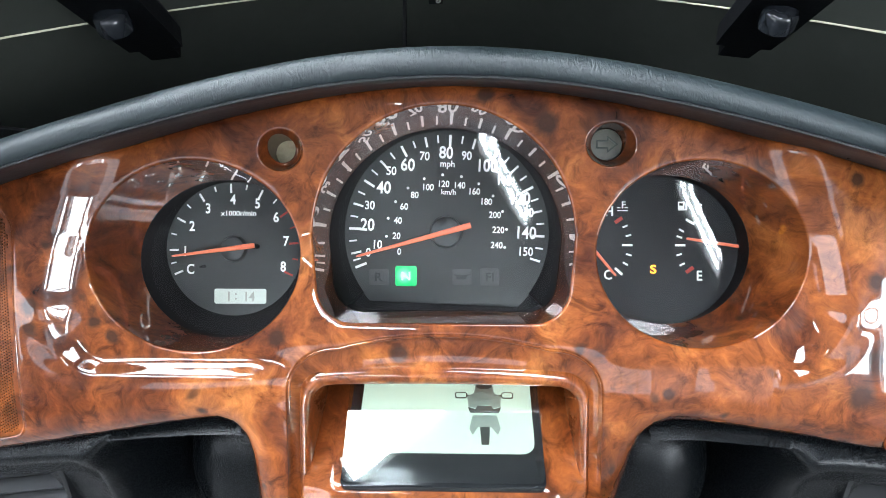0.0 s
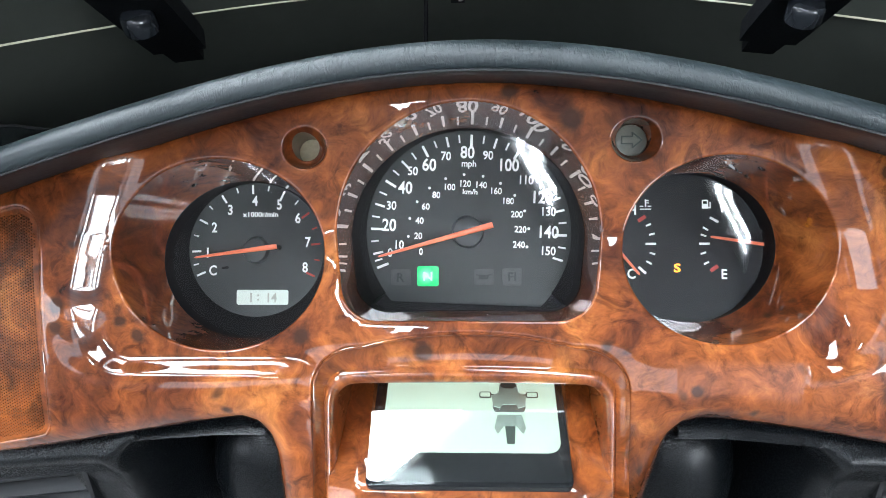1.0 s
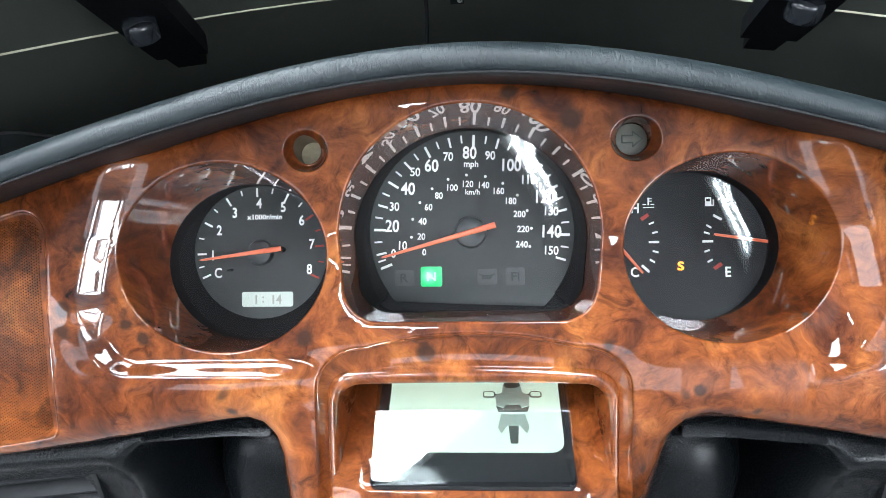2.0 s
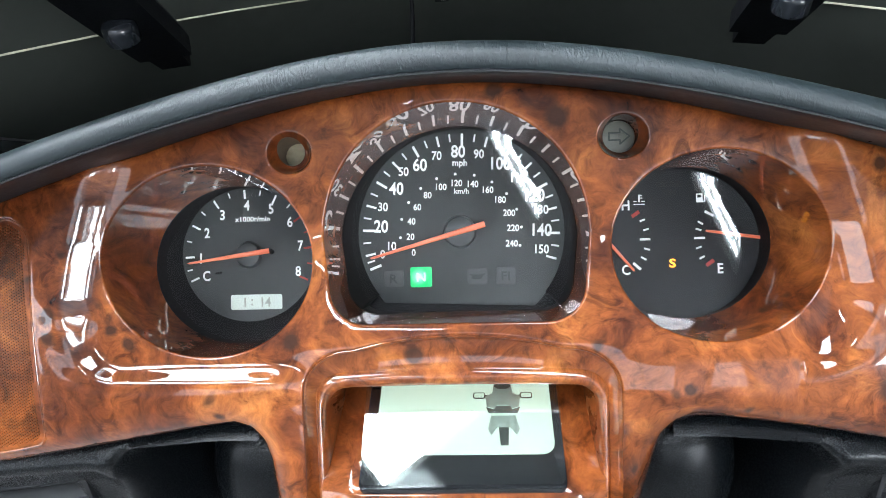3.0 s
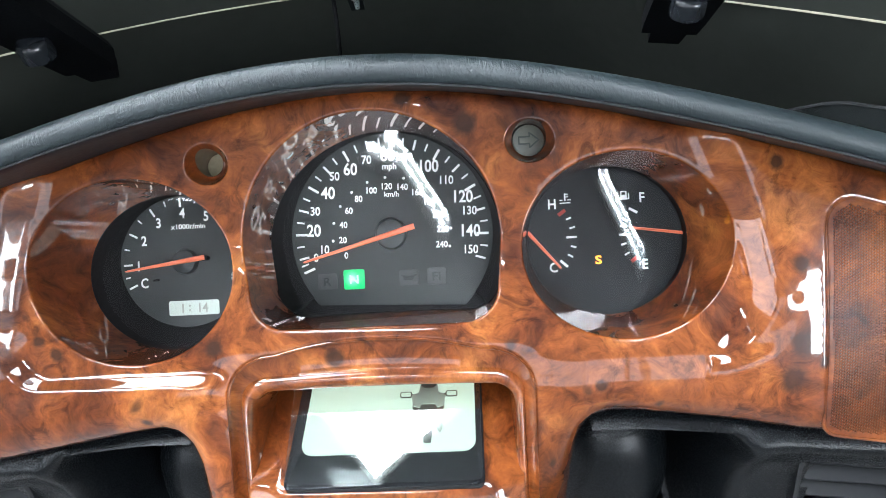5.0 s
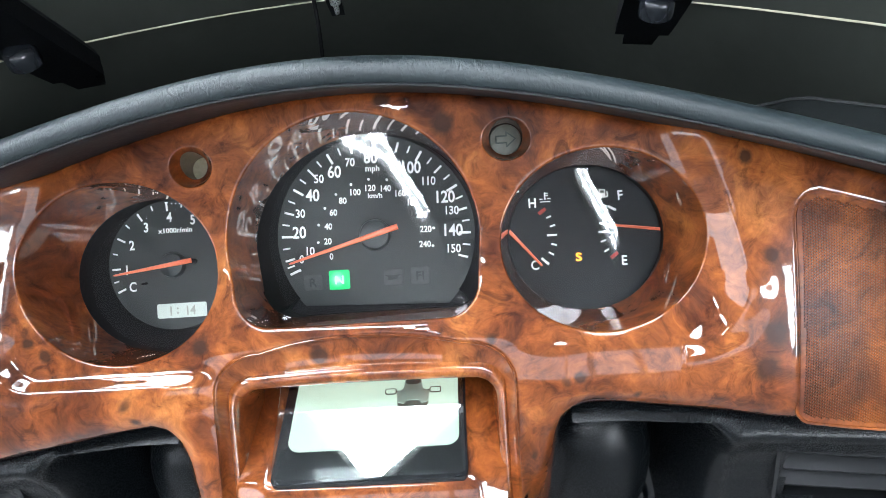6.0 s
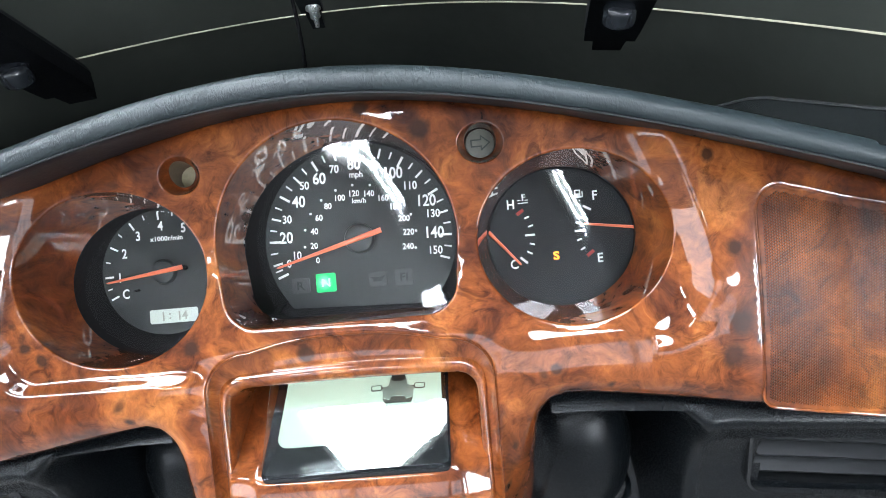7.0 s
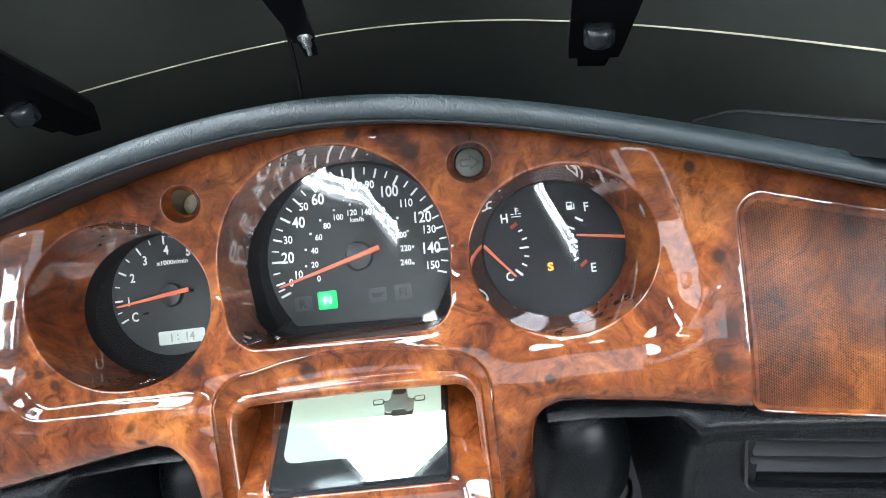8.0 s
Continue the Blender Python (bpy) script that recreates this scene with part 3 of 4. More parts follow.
def well(name, key, low, depth, mat=WOOD, label="glossy burl wood well wall"):
    """The wall of an opening, from the skin's edge down to the loop low, at the height depth (a number, or a function of u)."""
    loop, r = HOLES[key]
    top = loop_height(loop, r)
    lo = resample([tuple(q) for q in low], 0.0014)
    k = len(loop)
    idx = np.arange(k) / k * len(lo)
    lo = np.column_stack([np.interp(idx, np.arange(len(lo) + 1), np.append(lo[:, c], lo[0, c])) for c in (0, 1)])
    end = depth(lo[:, 0]) if callable(depth) else depth
    rows = []
    for f in (0, 0.03, 0.12, 0.3, 0.6, 0.85, 1):
        q = mixed(loop, lo, f)
        rows.append([(a, b, c) for (a, b), c in zip(q, mixed(top, end, f))])
    verts, faces = strip(rows, closed=True, flip=True)
    return mesh_part(name, verts, faces, mat, panel, label)


# the feet of the three wells follow the hollow cover glasses
SPEEDO_FOOT = d_loop(0.0005, 0.0412, -0.0585, 0.0600)
TACH_FOOT = ring_loop(-0.1165, -0.0308, 0.0425, 0.0422, 720)
FUEL_FOOT = ring_loop(0.1140, -0.0250, 0.0400, 0.0388, 720)


def speedo_foot(u):
    return 0.006 + (u - 0.004) ** 2 / 0.18


def tach_foot(u):
    return 0.030 - 0.26 * (u + 0.158)


def fuel_foot(u):
    return 0.012 + 0.24 * (u - 0.074)


well("speedo_well", "speedo", SPEEDO_FOOT, speedo_foot)
well("tach_well", "tach", TACH_FOOT, tach_foot)
well("fuel_well", "fuel", FUEL_FOOT, fuel_foot)
well("button_well", "hole", ring_loop(*HOLE, 0.0060, 0.0060, 40), 0.0620, SOCKET, "socket wall, its shadow put into a dark brown colour")
part("socket_floor", slab(ring_loop(*HOLE, 0.0060, 0.0060, 32), 0.0600, 0.0626), HOLE_BACK, panel)
well("arrow_well", "arrow", ring_loop(*ARROW, 0.0076, 0.0074, 40), 0.062, WOOD)


# ---- dials ----
def glass(cu, cv, loop, w, parent, radius=0.25, aside=0.0, tall=0.40, flatter=1.0):
    """A clear cover, hollow towards the rider, and flatter on its left half by that factor."""
    loop = np.asarray(loop)
    c = loop.mean(axis=0)
    row = []
    for f in (1.0, 0.93, 0.85, 0.77, 0.7, 0.62, 0.55, 0.47, 0.4, 0.32, 0.25, 0.17, 0.1, 0.004):
        q = c + (loop - c) * f
        row.append([(a, b, w + (a - cu - aside) ** 2 / (2 * radius * (flatter if a < cu + aside else 1.0)) + (b - cv) ** 2 / (2 * tall)) for a, b in q])
    v1, f1 = strip(row, closed=True)
    ob = mesh_part("glass", v1, f1, GLASS, parent, "clear curved cover glass")
    ob.visible_shadow = False
    return ob


def hub_cap(u, v, w, r, high, parent, mat=HUB):
    verts, faces = lathe([(r * 1.02, 0), (r, high * 0.5), (r * 0.92, high * 0.85), (r * 0.7, high), (0.0001, high * 1.05)], 40)
    ob = mesh_part("hub_cap", verts, faces, mat, parent, "domed dark hub cap")
    ob.location = (u, v, w)
    return ob


def pointer(u, v, w, turn, ahead, behind, wide, parent, label="orange-red needle", tip=0.45):
    """A tapered needle that points along turn (degrees), with a short tail."""
    bm = bmesh.new()
    prof = ((-behind, wide * 0.55), (-behind * 0.5, wide * 0.55), (0, wide * 0.5), (ahead * 0.97, wide * tip * 0.5), (ahead, wide * tip * 0.3))
    lo, hi = [], []
    for x, h in prof:
        lo.append((bm.verts.new((x, -h, 0)), bm.verts.new((x, h, 0))))
        hi.append((bm.verts.new((x, -h * 0.5, 0.0011)), bm.verts.new((x, h * 0.5, 0.0011))))
    for i in range(len(prof) - 1):
        for a, b in (((lo[i][0], lo[i + 1][0]), (hi[i + 1][0], hi[i][0])), ((hi[i][0], hi[i + 1][0]), (hi[i + 1][1], hi[i][1])), ((hi[i][1], hi[i + 1][1]), (lo[i + 1][1], lo[i][1]))):
            bm.faces.new((*a, *b))
    bm.faces.new((lo[0][0], hi[0][0], hi[0][1], lo[0][1]))
    bm.faces.new((lo[-1][1], hi[-1][1], hi[-1][0], lo[-1][0]))
    ob = part("needle", bm, NEEDLE, parent, label, smooth=False)
    ob.matrix_local = pose(u, v, w, 0, 0, turn)
    return ob


def dial_collar(foot, height, dial, ru, rv):
    """A black tube from the foot of a well down to the edge of a round face."""
    a = np.asarray(foot[::5]) - dial
    low = np.asarray(ring_loop(0, 0, ru, rv, len(a)))
    top = height(a[:, 0] + dial[0]) + 0.0003
    rows = []
    for f in (0.0, 0.04, 0.3, 0.7, 1.0):
        q = mixed(a, low, f)
        rows.append([(x, y, z) for (x, y), z in zip(q, top - 0.0004 if f == 0 else top * (1 - f))])
    return strip(rows, closed=True)


# speedometer; the printed face is turned a little clockwise in its bowl
speedo = thing("speedometer", "speedometer with grey face, white numerals and orange needle at zero", "gauge", (*SPEEDO, 0))
FACE_TURN = -2.2
bowl = slab(resample([(u - SPEEDO[0], v - SPEEDO[1]) for u, v in d_loop(0.003, 0.0405, -0.058, 0.062)], 0.002).tolist(), -0.006, -0.002)
part("bowl", bowl, MATT, speedo)
face_loop = [(0.0575 * math.cos(radians(a)), 0.0575 * math.sin(radians(a))) for a in range(-44, 225, 4)]
sface = part("dial_face", slab(face_loop, -0.002, 0.0, 0.0003), FACE, speedo, "grey printed dial face")
sface.rotation_euler = (0, 0, radians(FACE_TURN))
collar = []
a = resample([(u - SPEEDO[0], v - SPEEDO[1]) for u, v in SPEEDO_FOOT], 0.0015)
lip = speedo_foot(a[:, 0] + SPEEDO[0]) - 0.0001
for f in (0.0, 0.3, 0.7, 1.0):
    ang = np.arctan2(a[:, 1], a[:, 0])
    rr = np.hypot(a[:, 0], a[:, 1])
    inner = np.where(a[:, 1] < -0.0395, rr, np.minimum(rr, 0.0572))
    r = mixed(rr * 0.997, inner * 0.997, f)
    collar.append([(x * math.cos(t), x * math.sin(t), w) for x, t, w in zip(r, ang, lip * (1 - f))])
verts, faces = strip(collar, closed=True)
mesh_part("collar", verts, faces, MATT, speedo, "black sloping collar round the face")


def speed_angle(mph):
    """Direction of a speed on the face in degrees; below 10 the scale is squeezed."""
    return 180 - (mph - 20) * 1.5 if mph >= 10 else 195 + (10 - mph) * 0.85


for mph in range(0, 151, 5):
    a = speed_angle(mph)
    major, mid = mph % 20 == 0, mph % 10 == 0
    length, wide = (0.0068, 0.0014) if major else (0.0058, 0.0012) if mid else (0.0044, 0.00095)
    r0 = 0.0546 - length
    bar(r0 * math.cos(radians(a)), r0 * math.sin(radians(a)), a, length, wide, 0.0001, PRINT, sface)
for text, u, v, big in (("0", -0.0442, -0.0262, 0), ("10", -0.0388, -0.0218, 0), ("20", -0.0447, -0.0107, 1), ("30", -0.0434, 0.0002, 0), ("40", -0.0357, 0.0102, 1), ("50", -0.0314, 0.0195, 0),
                        ("60", -0.0222, 0.0230, 1), ("70", -0.0128, 0.0278, 0), ("80", -0.0008, 0.0298, 1), ("90", 0.0107, 0.0280, 0), ("100", 0.0226, 0.0224, 1), ("110", 0.0320, 0.0140, 0),
                        ("120", 0.0410, 0.0043, 1), ("130", 0.0443, -0.0037, 0), ("140", 0.0443, -0.0150, 1), ("150", 0.0440, -0.0255, 0)):
    c, s = math.cos(radians(-FACE_TURN)), math.sin(radians(-FACE_TURN))
    x, y = u - SPEEDO[0], v - SPEEDO[1] - 0.0006
    write(text, 0.0068 if big else 0.0048, x * c - y * s, x * s + y * c, 0.0002, PRINT, sface, 0.84 if big else 0.86)
for i, text in enumerate(("0", "20", "40", "60", "80", "100", "120", "140", "160", "180", "200", "220", "240")):
    a = radians(204.5 - i * 18.1)
    if i:
        dot = part("dot_mark", slab(ring_loop(0, 0, 0.0008, 0.0008, 14), 0, 0.00016), PRINT, sface, smooth=False)
        dot.location = (0.0336 * math.cos(a), 0.0322 * math.sin(a), 0.0001)
    write(text, 0.0036, 0.0285 * math.cos(a) + (0.0005 if i else 0.0), 0.0272 * math.sin(a) - (0.0 if i else 0.0005), 0.0002, PRINT, sface, 0.9)
write("mph", 0.0036, -0.0010, 0.0378, 0.0002, PRINT, sface, 0.95, name="unit_lettering")
write("km/h", 0.0029, 0.0002, 0.0226, 0.0002, PRINT, sface, 1.05, name="unit_lettering")


def lamp(u0, u1, v0, v1, mat, parent, label, name="indicator_lamp"):
    return part(name, slab(round_rect(u0, u1, v0, v1, 0.0012, 4), 0.0001, 0.0006, 0.0002), mat, parent, label)


SU, SV = SPEEDO
lamps = thing("indicator_lamps", "row of small indicator lamps, the neutral one lit green", "indicator", (SU, SV, 0))
for u0, u1, v0, v1, mat, text, ink, label in ((-0.0436, -0.0327, -0.0450, -0.0362, LAMP_OFF, "R", LAMP_MARK, "unlit grey reverse lamp"),
                                              (-0.0290, -0.0170, -0.0456, -0.0344, GREEN, "N", GREEN_PALE, "lit green neutral lamp"),
                                              (0.0028, 0.0136, -0.0447, -0.0360, LAMP_OFF, "", LAMP_MARK, "unlit grey oil lamp"),
                                              (0.0184, 0.0290, -0.0452, -0.0355, LAMP_OFF, "FI", LAMP_MARK, "unlit grey engine lamp")):
    lp = lamp(u0 - SU, u1 - SU, v0 - SV, v1 - SV, mat, lamps, label)
    if text:
        write(text, 0.0048, (u0 + u1) / 2 - SU, (v0 + v1) / 2 - SV, 0.0007, ink, lp, 1.1, name="lamp_letter")
    else:
        cu, cv = (u0 + u1) / 2 - SU, (v0 + v1) / 2 - SV
        can = [(cu - 0.0030, cv - 0.0014), (cu + 0.0020, cv - 0.0014), (cu + 0.0030, cv + 0.0006), (cu + 0.0044, cv + 0.0012), (cu + 0.0042, cv + 0.0018),
               (cu + 0.0014, cv + 0.0010), (cu - 0.0030, cv + 0.0012), (cu - 0.0044, cv + 0.0016), (cu - 0.0044, cv + 0.0010), (cu - 0.0030, cv + 0.0004)]
        part("oil_can_mark", slab(can, 0.0006, 0.00075), LAMP_MARK, lp, smooth=False)
hub_cap(-0.0003, 0.0, 0.0, 0.0088, 0.0052, speedo)
pointer(0.0, 0.0, 0.0058, 195.4, 0.0515, 0.0140, 0.0030, speedo)
glass(0.0, 0.0, resample([(u - SU, v - SV) for u, v in SPEEDO_FOOT], 0.002), 0.0075, speedo, 0.17, 0.009, 0.40, 2.4)

# tachometer
TU, TV = TACH_DIAL
tach = thing("tachometer", "tachometer with grey face, orange needle near one and a small clock", "gauge", (TU, TV, 0))
part("bowl", slab(ring_loop(0, 0, 0.0485, 0.0480, 80), -0.008, -0.002), MATT, tach)
tface = part("dial_face", slab(ring_loop(0, 0, 0.0385, 0.0378, 72), -0.002, 0.0, 0.0003), FACE, tach, "grey printed dial face")
verts, faces = dial_collar(TACH_FOOT, tach_foot, TACH_DIAL, 0.0384, 0.0377)
mesh_part("collar", verts, faces, MATT, tach, "black sloping collar round the face")
for k in range(0, 17):
    thousand = k / 2
    a = 179.5 + 2.0 - (thousand - 1) * 29.4 if thousand >= 1 else (193.5 if thousand == 0.5 else 203.5)
    major = k % 2 == 0
    length, wide = (0.0052, 0.0011) if major else (0.0030, 0.0008)
    r0 = 0.0366 - length
    bar(r0 * math.cos(radians(a)), r0 * math.sin(radians(a)), a, length, wide, 0.0001, PRINT if thousand < 6 else RED, tface)
for text, u, v in (("1", -0.1477, -0.0266), ("2", -0.1439, -0.0123), ("3", -0.1349, -0.0024), ("4", -0.1208, 0.0027), ("5", -0.1069, 0.0004), ("6", -0.0963, -0.0073), ("7", -0.0905, -0.0208),
                   ("8", -0.0921, -0.0350), ("C", -0.1446, -0.0366)):
    write(text, 0.0056, u - TU, v - TV, 0.0002, PRINT, tface, 0.82)
write("x1000r/min", 0.0028, -0.1177 - TU, -0.0051 - TV, 0.0002, PRINT, tface, 1.1, name="unit_lettering")
part("thermometer_mark", slab([(-0.1395 - TU, -0.0358 - TV), (-0.1362 - TU, -0.0358 - TV), (-0.1355 - TU, -0.0350 - TV), (-0.1362 - TU, -0.0342 - TV), (-0.1395 - TU, -0.0348 - TV)], 0.0001, 0.00025), MATT, tface, smooth=False)
clock = part("clock_display", slab(round_rect(-0.1308 - TU, -0.1015 - TU, -0.0560 - TV, -0.0476 - TV, 0.0012, 4), 0.0001, 0.0007, 0.0002), LCD_SMALL, tach, "pale lit clock display")
for text, u in (("1", -0.1225), (":", -0.1185), ("14", -0.1105)):
    write(text, 0.0052, u - TU, -0.0519 - TV, 0.0008, CLOCK_INK, clock, 0.9, name="clock_digits")
hub_cap(0.0003, -0.0003, 0.0, 0.0072, 0.0048, tach)
pointer(0.0003, 0.0, 0.0054, 187.5, 0.0335, 0.0130, 0.0026, tach)
stub = part("needle_stub", slab(ring_loop(0, 0, 0.0019, 0.0015, 16), 0.0005, 0.0052), MATT, tach)
stub.location = (0.0128, 0.0012, 0)
glass(0.0, 0.03, resample([(u - TU, v - TV) for u, v in TACH_FOOT], 0.002), 0.0068, tach, 0.4, 0.056)

# coolant and fuel gauge
GU, GV = FUEL_DIAL
fuel = thing("fuel_gauge", "black combined coolant and fuel gauge with red needles", "gauge", (GU, GV, 0))
part("bowl", slab(ring_loop(0, 0, 0.0450, 0.0435, 80), -0.006, -0.002), MATT, fuel)
gface = part("dial_face", slab(ring_loop(0, 0, 0.0425, 0.0412, 72), -0.002, 0.0, 0.0003), FACE_DARK, fuel, "near-black printed dial face")
verts, faces = dial_collar(FUEL_FOOT, fuel_foot, FUEL_DIAL, 0.0424, 0.0411)
mesh_part("collar", verts, faces, MATT, fuel, "black collar round the face")
for u0, v0, u1, v1, wide, mat in ((0.0931, -0.0098, 0.0971, -0.0071, 0.0020, RED), (0.0973, -0.0124, 0.1000, -0.0114, 0.0010, PRINT), (0.0990, -0.0174, 0.1020, -0.0166, 0.0010, PRINT),
                                  (0.0970, -0.0223, 0.1027, -0.0223, 0.0012, PRINT), (0.0992, -0.0272, 0.1022, -0.0281, 0.0010, PRINT), (0.0974, -0.0318, 0.1002, -0.0335, 0.0010, PRINT),
                                  (0.0931, -0.0350, 0.0971, -0.0387, 0.0014, PRINT), (0.1366, -0.0105, 0.1321, -0.0079, 0.0013, PRINT), (0.1310, -0.0149, 0.1283, -0.0133, 0.0010, PRINT),
                                  (0.1300, -0.0182, 0.1270, -0.0172, 0.0010, PRINT), (0.1318, -0.0223, 0.1260, -0.0223, 0.0012, PRINT), (0.1298, -0.0270, 0.1269, -0.0280, 0.0010, PRINT),
                                  (0.1313, -0.0322, 0.1286, -0.0336, 0.0010, PRINT), (0.1361, -0.0345, 0.1321, -0.0373, 0.0020, RED)):
    bar(u0 - GU, v0 - GV, math.degrees(math.atan2(v1 - v0, u1 - u0)), math.hypot(u1 - u0, v1 - v0), wide, 0.0001, mat, gface)
for text, u, v in (("H", 0.0899, -0.0035), ("C", 0.0892, -0.0387), ("E", 0.1395, -0.0390), ("F", 0.1395, -0.0022)):
    write(text, 0.0054, u - GU, v - GV, 0.0002, PRINT, gface, 0.9)
write("CRUISE", 0.0030, 0.1131 - GU, 0.0074 - GV, 0.0002, AMBER_OFF, gface, 1.0, name="cruise_lettering")
write("ON", 0.0030, 0.1138 - GU, 0.0030 - GV, 0.0002, AMBER_OFF, gface, 1.0, name="cruise_lettering")
write("S", 0.0046, 0.1141 - GU, -0.0356 - GV, 0.0003, AMBER, gface, 1.25, name="lit_letter")
# pump sign
pu, pv = 0.1300 - GU, -0.0006 - GV
for a, b, c, d in ((-0.0022, -0.0016, -0.0024, 0.0024), (0.0006, 0.0012, -0.0024, 0.0024), (-0.0022, 0.0012, 0.0018, 0.0024), (-0.0022, 0.0012, -0.0024, 0.0002), (0.0020, 0.0026, -0.0018, 0.0012), (0.0012, 0.0026, -0.0022, -0.0016)):
    part("pump_mark", box(pu + a, pu + b, pv + c, pv + d, 0.0001, 0.00025), PRINT, gface, smooth=False)
# coolant sign
cu, cv = 0.0972 - GU, -0.0010 - GV
for a, b, c, d in ((-0.0004, 0.0004, -0.0010, 0.0032), (0.0004, 0.0018, 0.0024, 0.0029), (0.0004, 0.0018, 0.0010, 0.0015), (-0.0032, -0.0012, -0.0008, -0.0003), (0.0012, 0.0032, -0.0008, -0.0003), (-0.0030, 0.0030, -0.0024, -0.0019)):
    part("coolant_mark", box(cu + a, cu + b, cv + c, cv + d, 0.0001, 0.00025), PRINT, gface, smooth=False)
pointer(0.0795 - GU, -0.0232 - GV, 0.0030, -50.0, 0.0210, 0.0062, 0.0019, fuel, "red coolant needle", 0.7)
pointer(0.1640 - GU, -0.0235 - GV, 0.0030, 171.4, 0.0330, 0.0010, 0.0019, fuel, "red fuel needle", 0.7)
glass(0.0, 0.0, resample([(u - GU, v - GV) for u, v in FUEL_FOOT], 0.002), 0.0068, fuel, 0.13, -0.02)

# ---- turn arrow lens ----
AU, AV = ARROW
arrow = thing("arrow_indicator", "unlit grey round indicator lens with an arrow outline", "indicator", (AU, AV, 0.0685))
verts, faces = lathe([(0.0075, -0.001), (0.0075, 0.0022), (0.0071, 0.0033), (0.0038, 0.0041), (0.0001, 0.0042)], 40)
mesh_part("lens", verts, faces, GREY_LENS, arrow, "translucent grey lens")
ar = [(-0.0043, -0.0016), (0.0005, -0.0016), (0.0005, -0.0034), (0.0047, 0.0), (0.0005, 0.0034), (0.0005, 0.0016), (-0.0043, 0.0016)]
for i in range(len(ar)):
    (a, b), (c, d) = ar[i], ar[(i + 1) % len(ar)]
    bar(a, b, math.degrees(math.atan2(d - b, c - a)), math.hypot(c - a, d - b) + 0.0003, 0.0007, 0.0039, MARK, arrow, "arrow_stroke", 0.0005)

# ---- information display ----
# the display lies steeper than the panel: x across, y up its own slope
S_TOP, S_LOW = Vector((0, -0.0985, 0.041)), Vector((0, -0.131, 0.0785))
s_up = (S_TOP - S_LOW).normalized()
s_out = Vector((1, 0, 0)).cross(s_up)
SCREEN = Matrix(((1, 0, 0, 0), (0, s_up.y, s_out.y, S_TOP.y), (0, s_up.z, s_out.z, S_TOP.z), (0, 0, 0, 1)))
display = thing("information_display", "lit pale green lcd under dark glass showing a small vehicle outline", "display", base=DASH @ SCREEN)
part("housing", slab(round_rect(-0.0462, 0.0462, -0.0500, 0.0260, 0.003, 5), -0.008, -0.0012, 0.0006), BLACK_GLOSS, display)
lcd = part("lcd", slab(round_rect(-0.0410, 0.0425, -0.0325, 0.0240, 0.006, 5), -0.0012, -0.0006), LCD, display, "pale green backlit lcd")
cover = part("cover_glass", slab(round_rect(-0.0455, 0.0455, -0.0490, 0.0120, 0.003, 5), 0.0006, 0.0012), LCD_GLASS, display, "dark-edged cover glass")
cover.visible_shadow = False
cover.matrix_local = pose(0, -0.0490, 0.0008) @ pose(0, 0, 0, 15, 0, 0) @ pose(0, 0.0490, -0.0008)
IC = 0.0195


def mark(pts, mat, name="vehicle_mark"):
    part(name, slab([(IC + a, b) for a, b in pts], -0.0006, -0.0003), mat, lcd, smooth=False)


mark([(-0.0042, 0.0075), (0.0042, 0.0075), (0.0050, 0.0020), (0.0085, 0.0000), (0.0078, -0.0060), (0.0040, -0.0072), (0.0030, -0.0050), (-0.0030, -0.0050), (-0.0040, -0.0072), (-0.0078, -0.0060), (-0.0085, 0.0), (-0.0050, 0.0020)], LCD_GREY)
mark([(-0.0082, -0.0064), (-0.0044, -0.0078), (-0.0034, -0.0056), (0.0034, -0.0056), (0.0044, -0.0078), (0.0082, -0.0064), (0.0070, -0.0098), (-0.0070, -0.0098)], LCD_INK)
for turn in (-1, 1):
    for grow, top, ink in ((0.0, -0.0003, LCD_INK), (0.0006, -0.0002, LCD)):
        ring = round_rect(turn * 0.0115 - 0.0030 + grow, turn * 0.0115 + 0.0030 - grow, -0.0012 + grow, 0.0026 - grow, 0.0012 - grow, 4)
        part("vehicle_mark", slab([(IC + a, b) for a, b in ring], -0.0006, top), ink, lcd, smooth=False)
    mark([(turn * a, b) for a, b in ((0.0050, 0.0008), (0.0086, 0.0010), (0.0086, 0.0004), (0.0050, 0.0002))][::turn], LCD_INK)
part("vehicle_mark", slab([(IC + a, b) for a, b in ((-0.0034, 0.0095), (0.0034, 0.0095), (0.0040, 0.0060), (0.0022, 0.0046), (-0.0022, 0.0046), (-0.0040, 0.0060))], -0.0006, -0.0002), LCD_INK, lcd, smooth=False)
mark([(-0.0058, -0.0115), (0.0058, -0.0115), (0.0075, -0.0190), (0.0060, -0.0225), (0.0030, -0.0180), (-0.0030, -0.0180), (-0.0060, -0.0225), (-0.0075, -0.0190)], LCD_GREY)
mark([(-0.0024, -0.0182), (0.0024, -0.0182), (0.0018, -0.0280), (-0.0018, -0.0280)], LCD_INK)


# sunk frame round the display: a sloping band, a rounded inner edge, then the recess
def frame_loop(half, top, corner, bulge, low=-0.205):
    pts = [(-half, low), (-half, top - corner)]
    pts += [(-half + corner * (1 - math.cos(radians(a))), top - corner + (corner - bulge) * math.sin(radians(a))) for a in range(10, 91, 10)]
    pts += [(u, top - bulge * (abs(u) / (half - corner)) ** 2) for u in np.linspace(-half + corner, half - corner, 17)[1:-1]]
    pts += [(half - corner * (1 - math.cos(radians(a))), top - corner + (corner - bulge) * math.sin(radians(a))) for a in range(90, 9, -10)]
    return pts + [(half, top - corner), (half, low)]


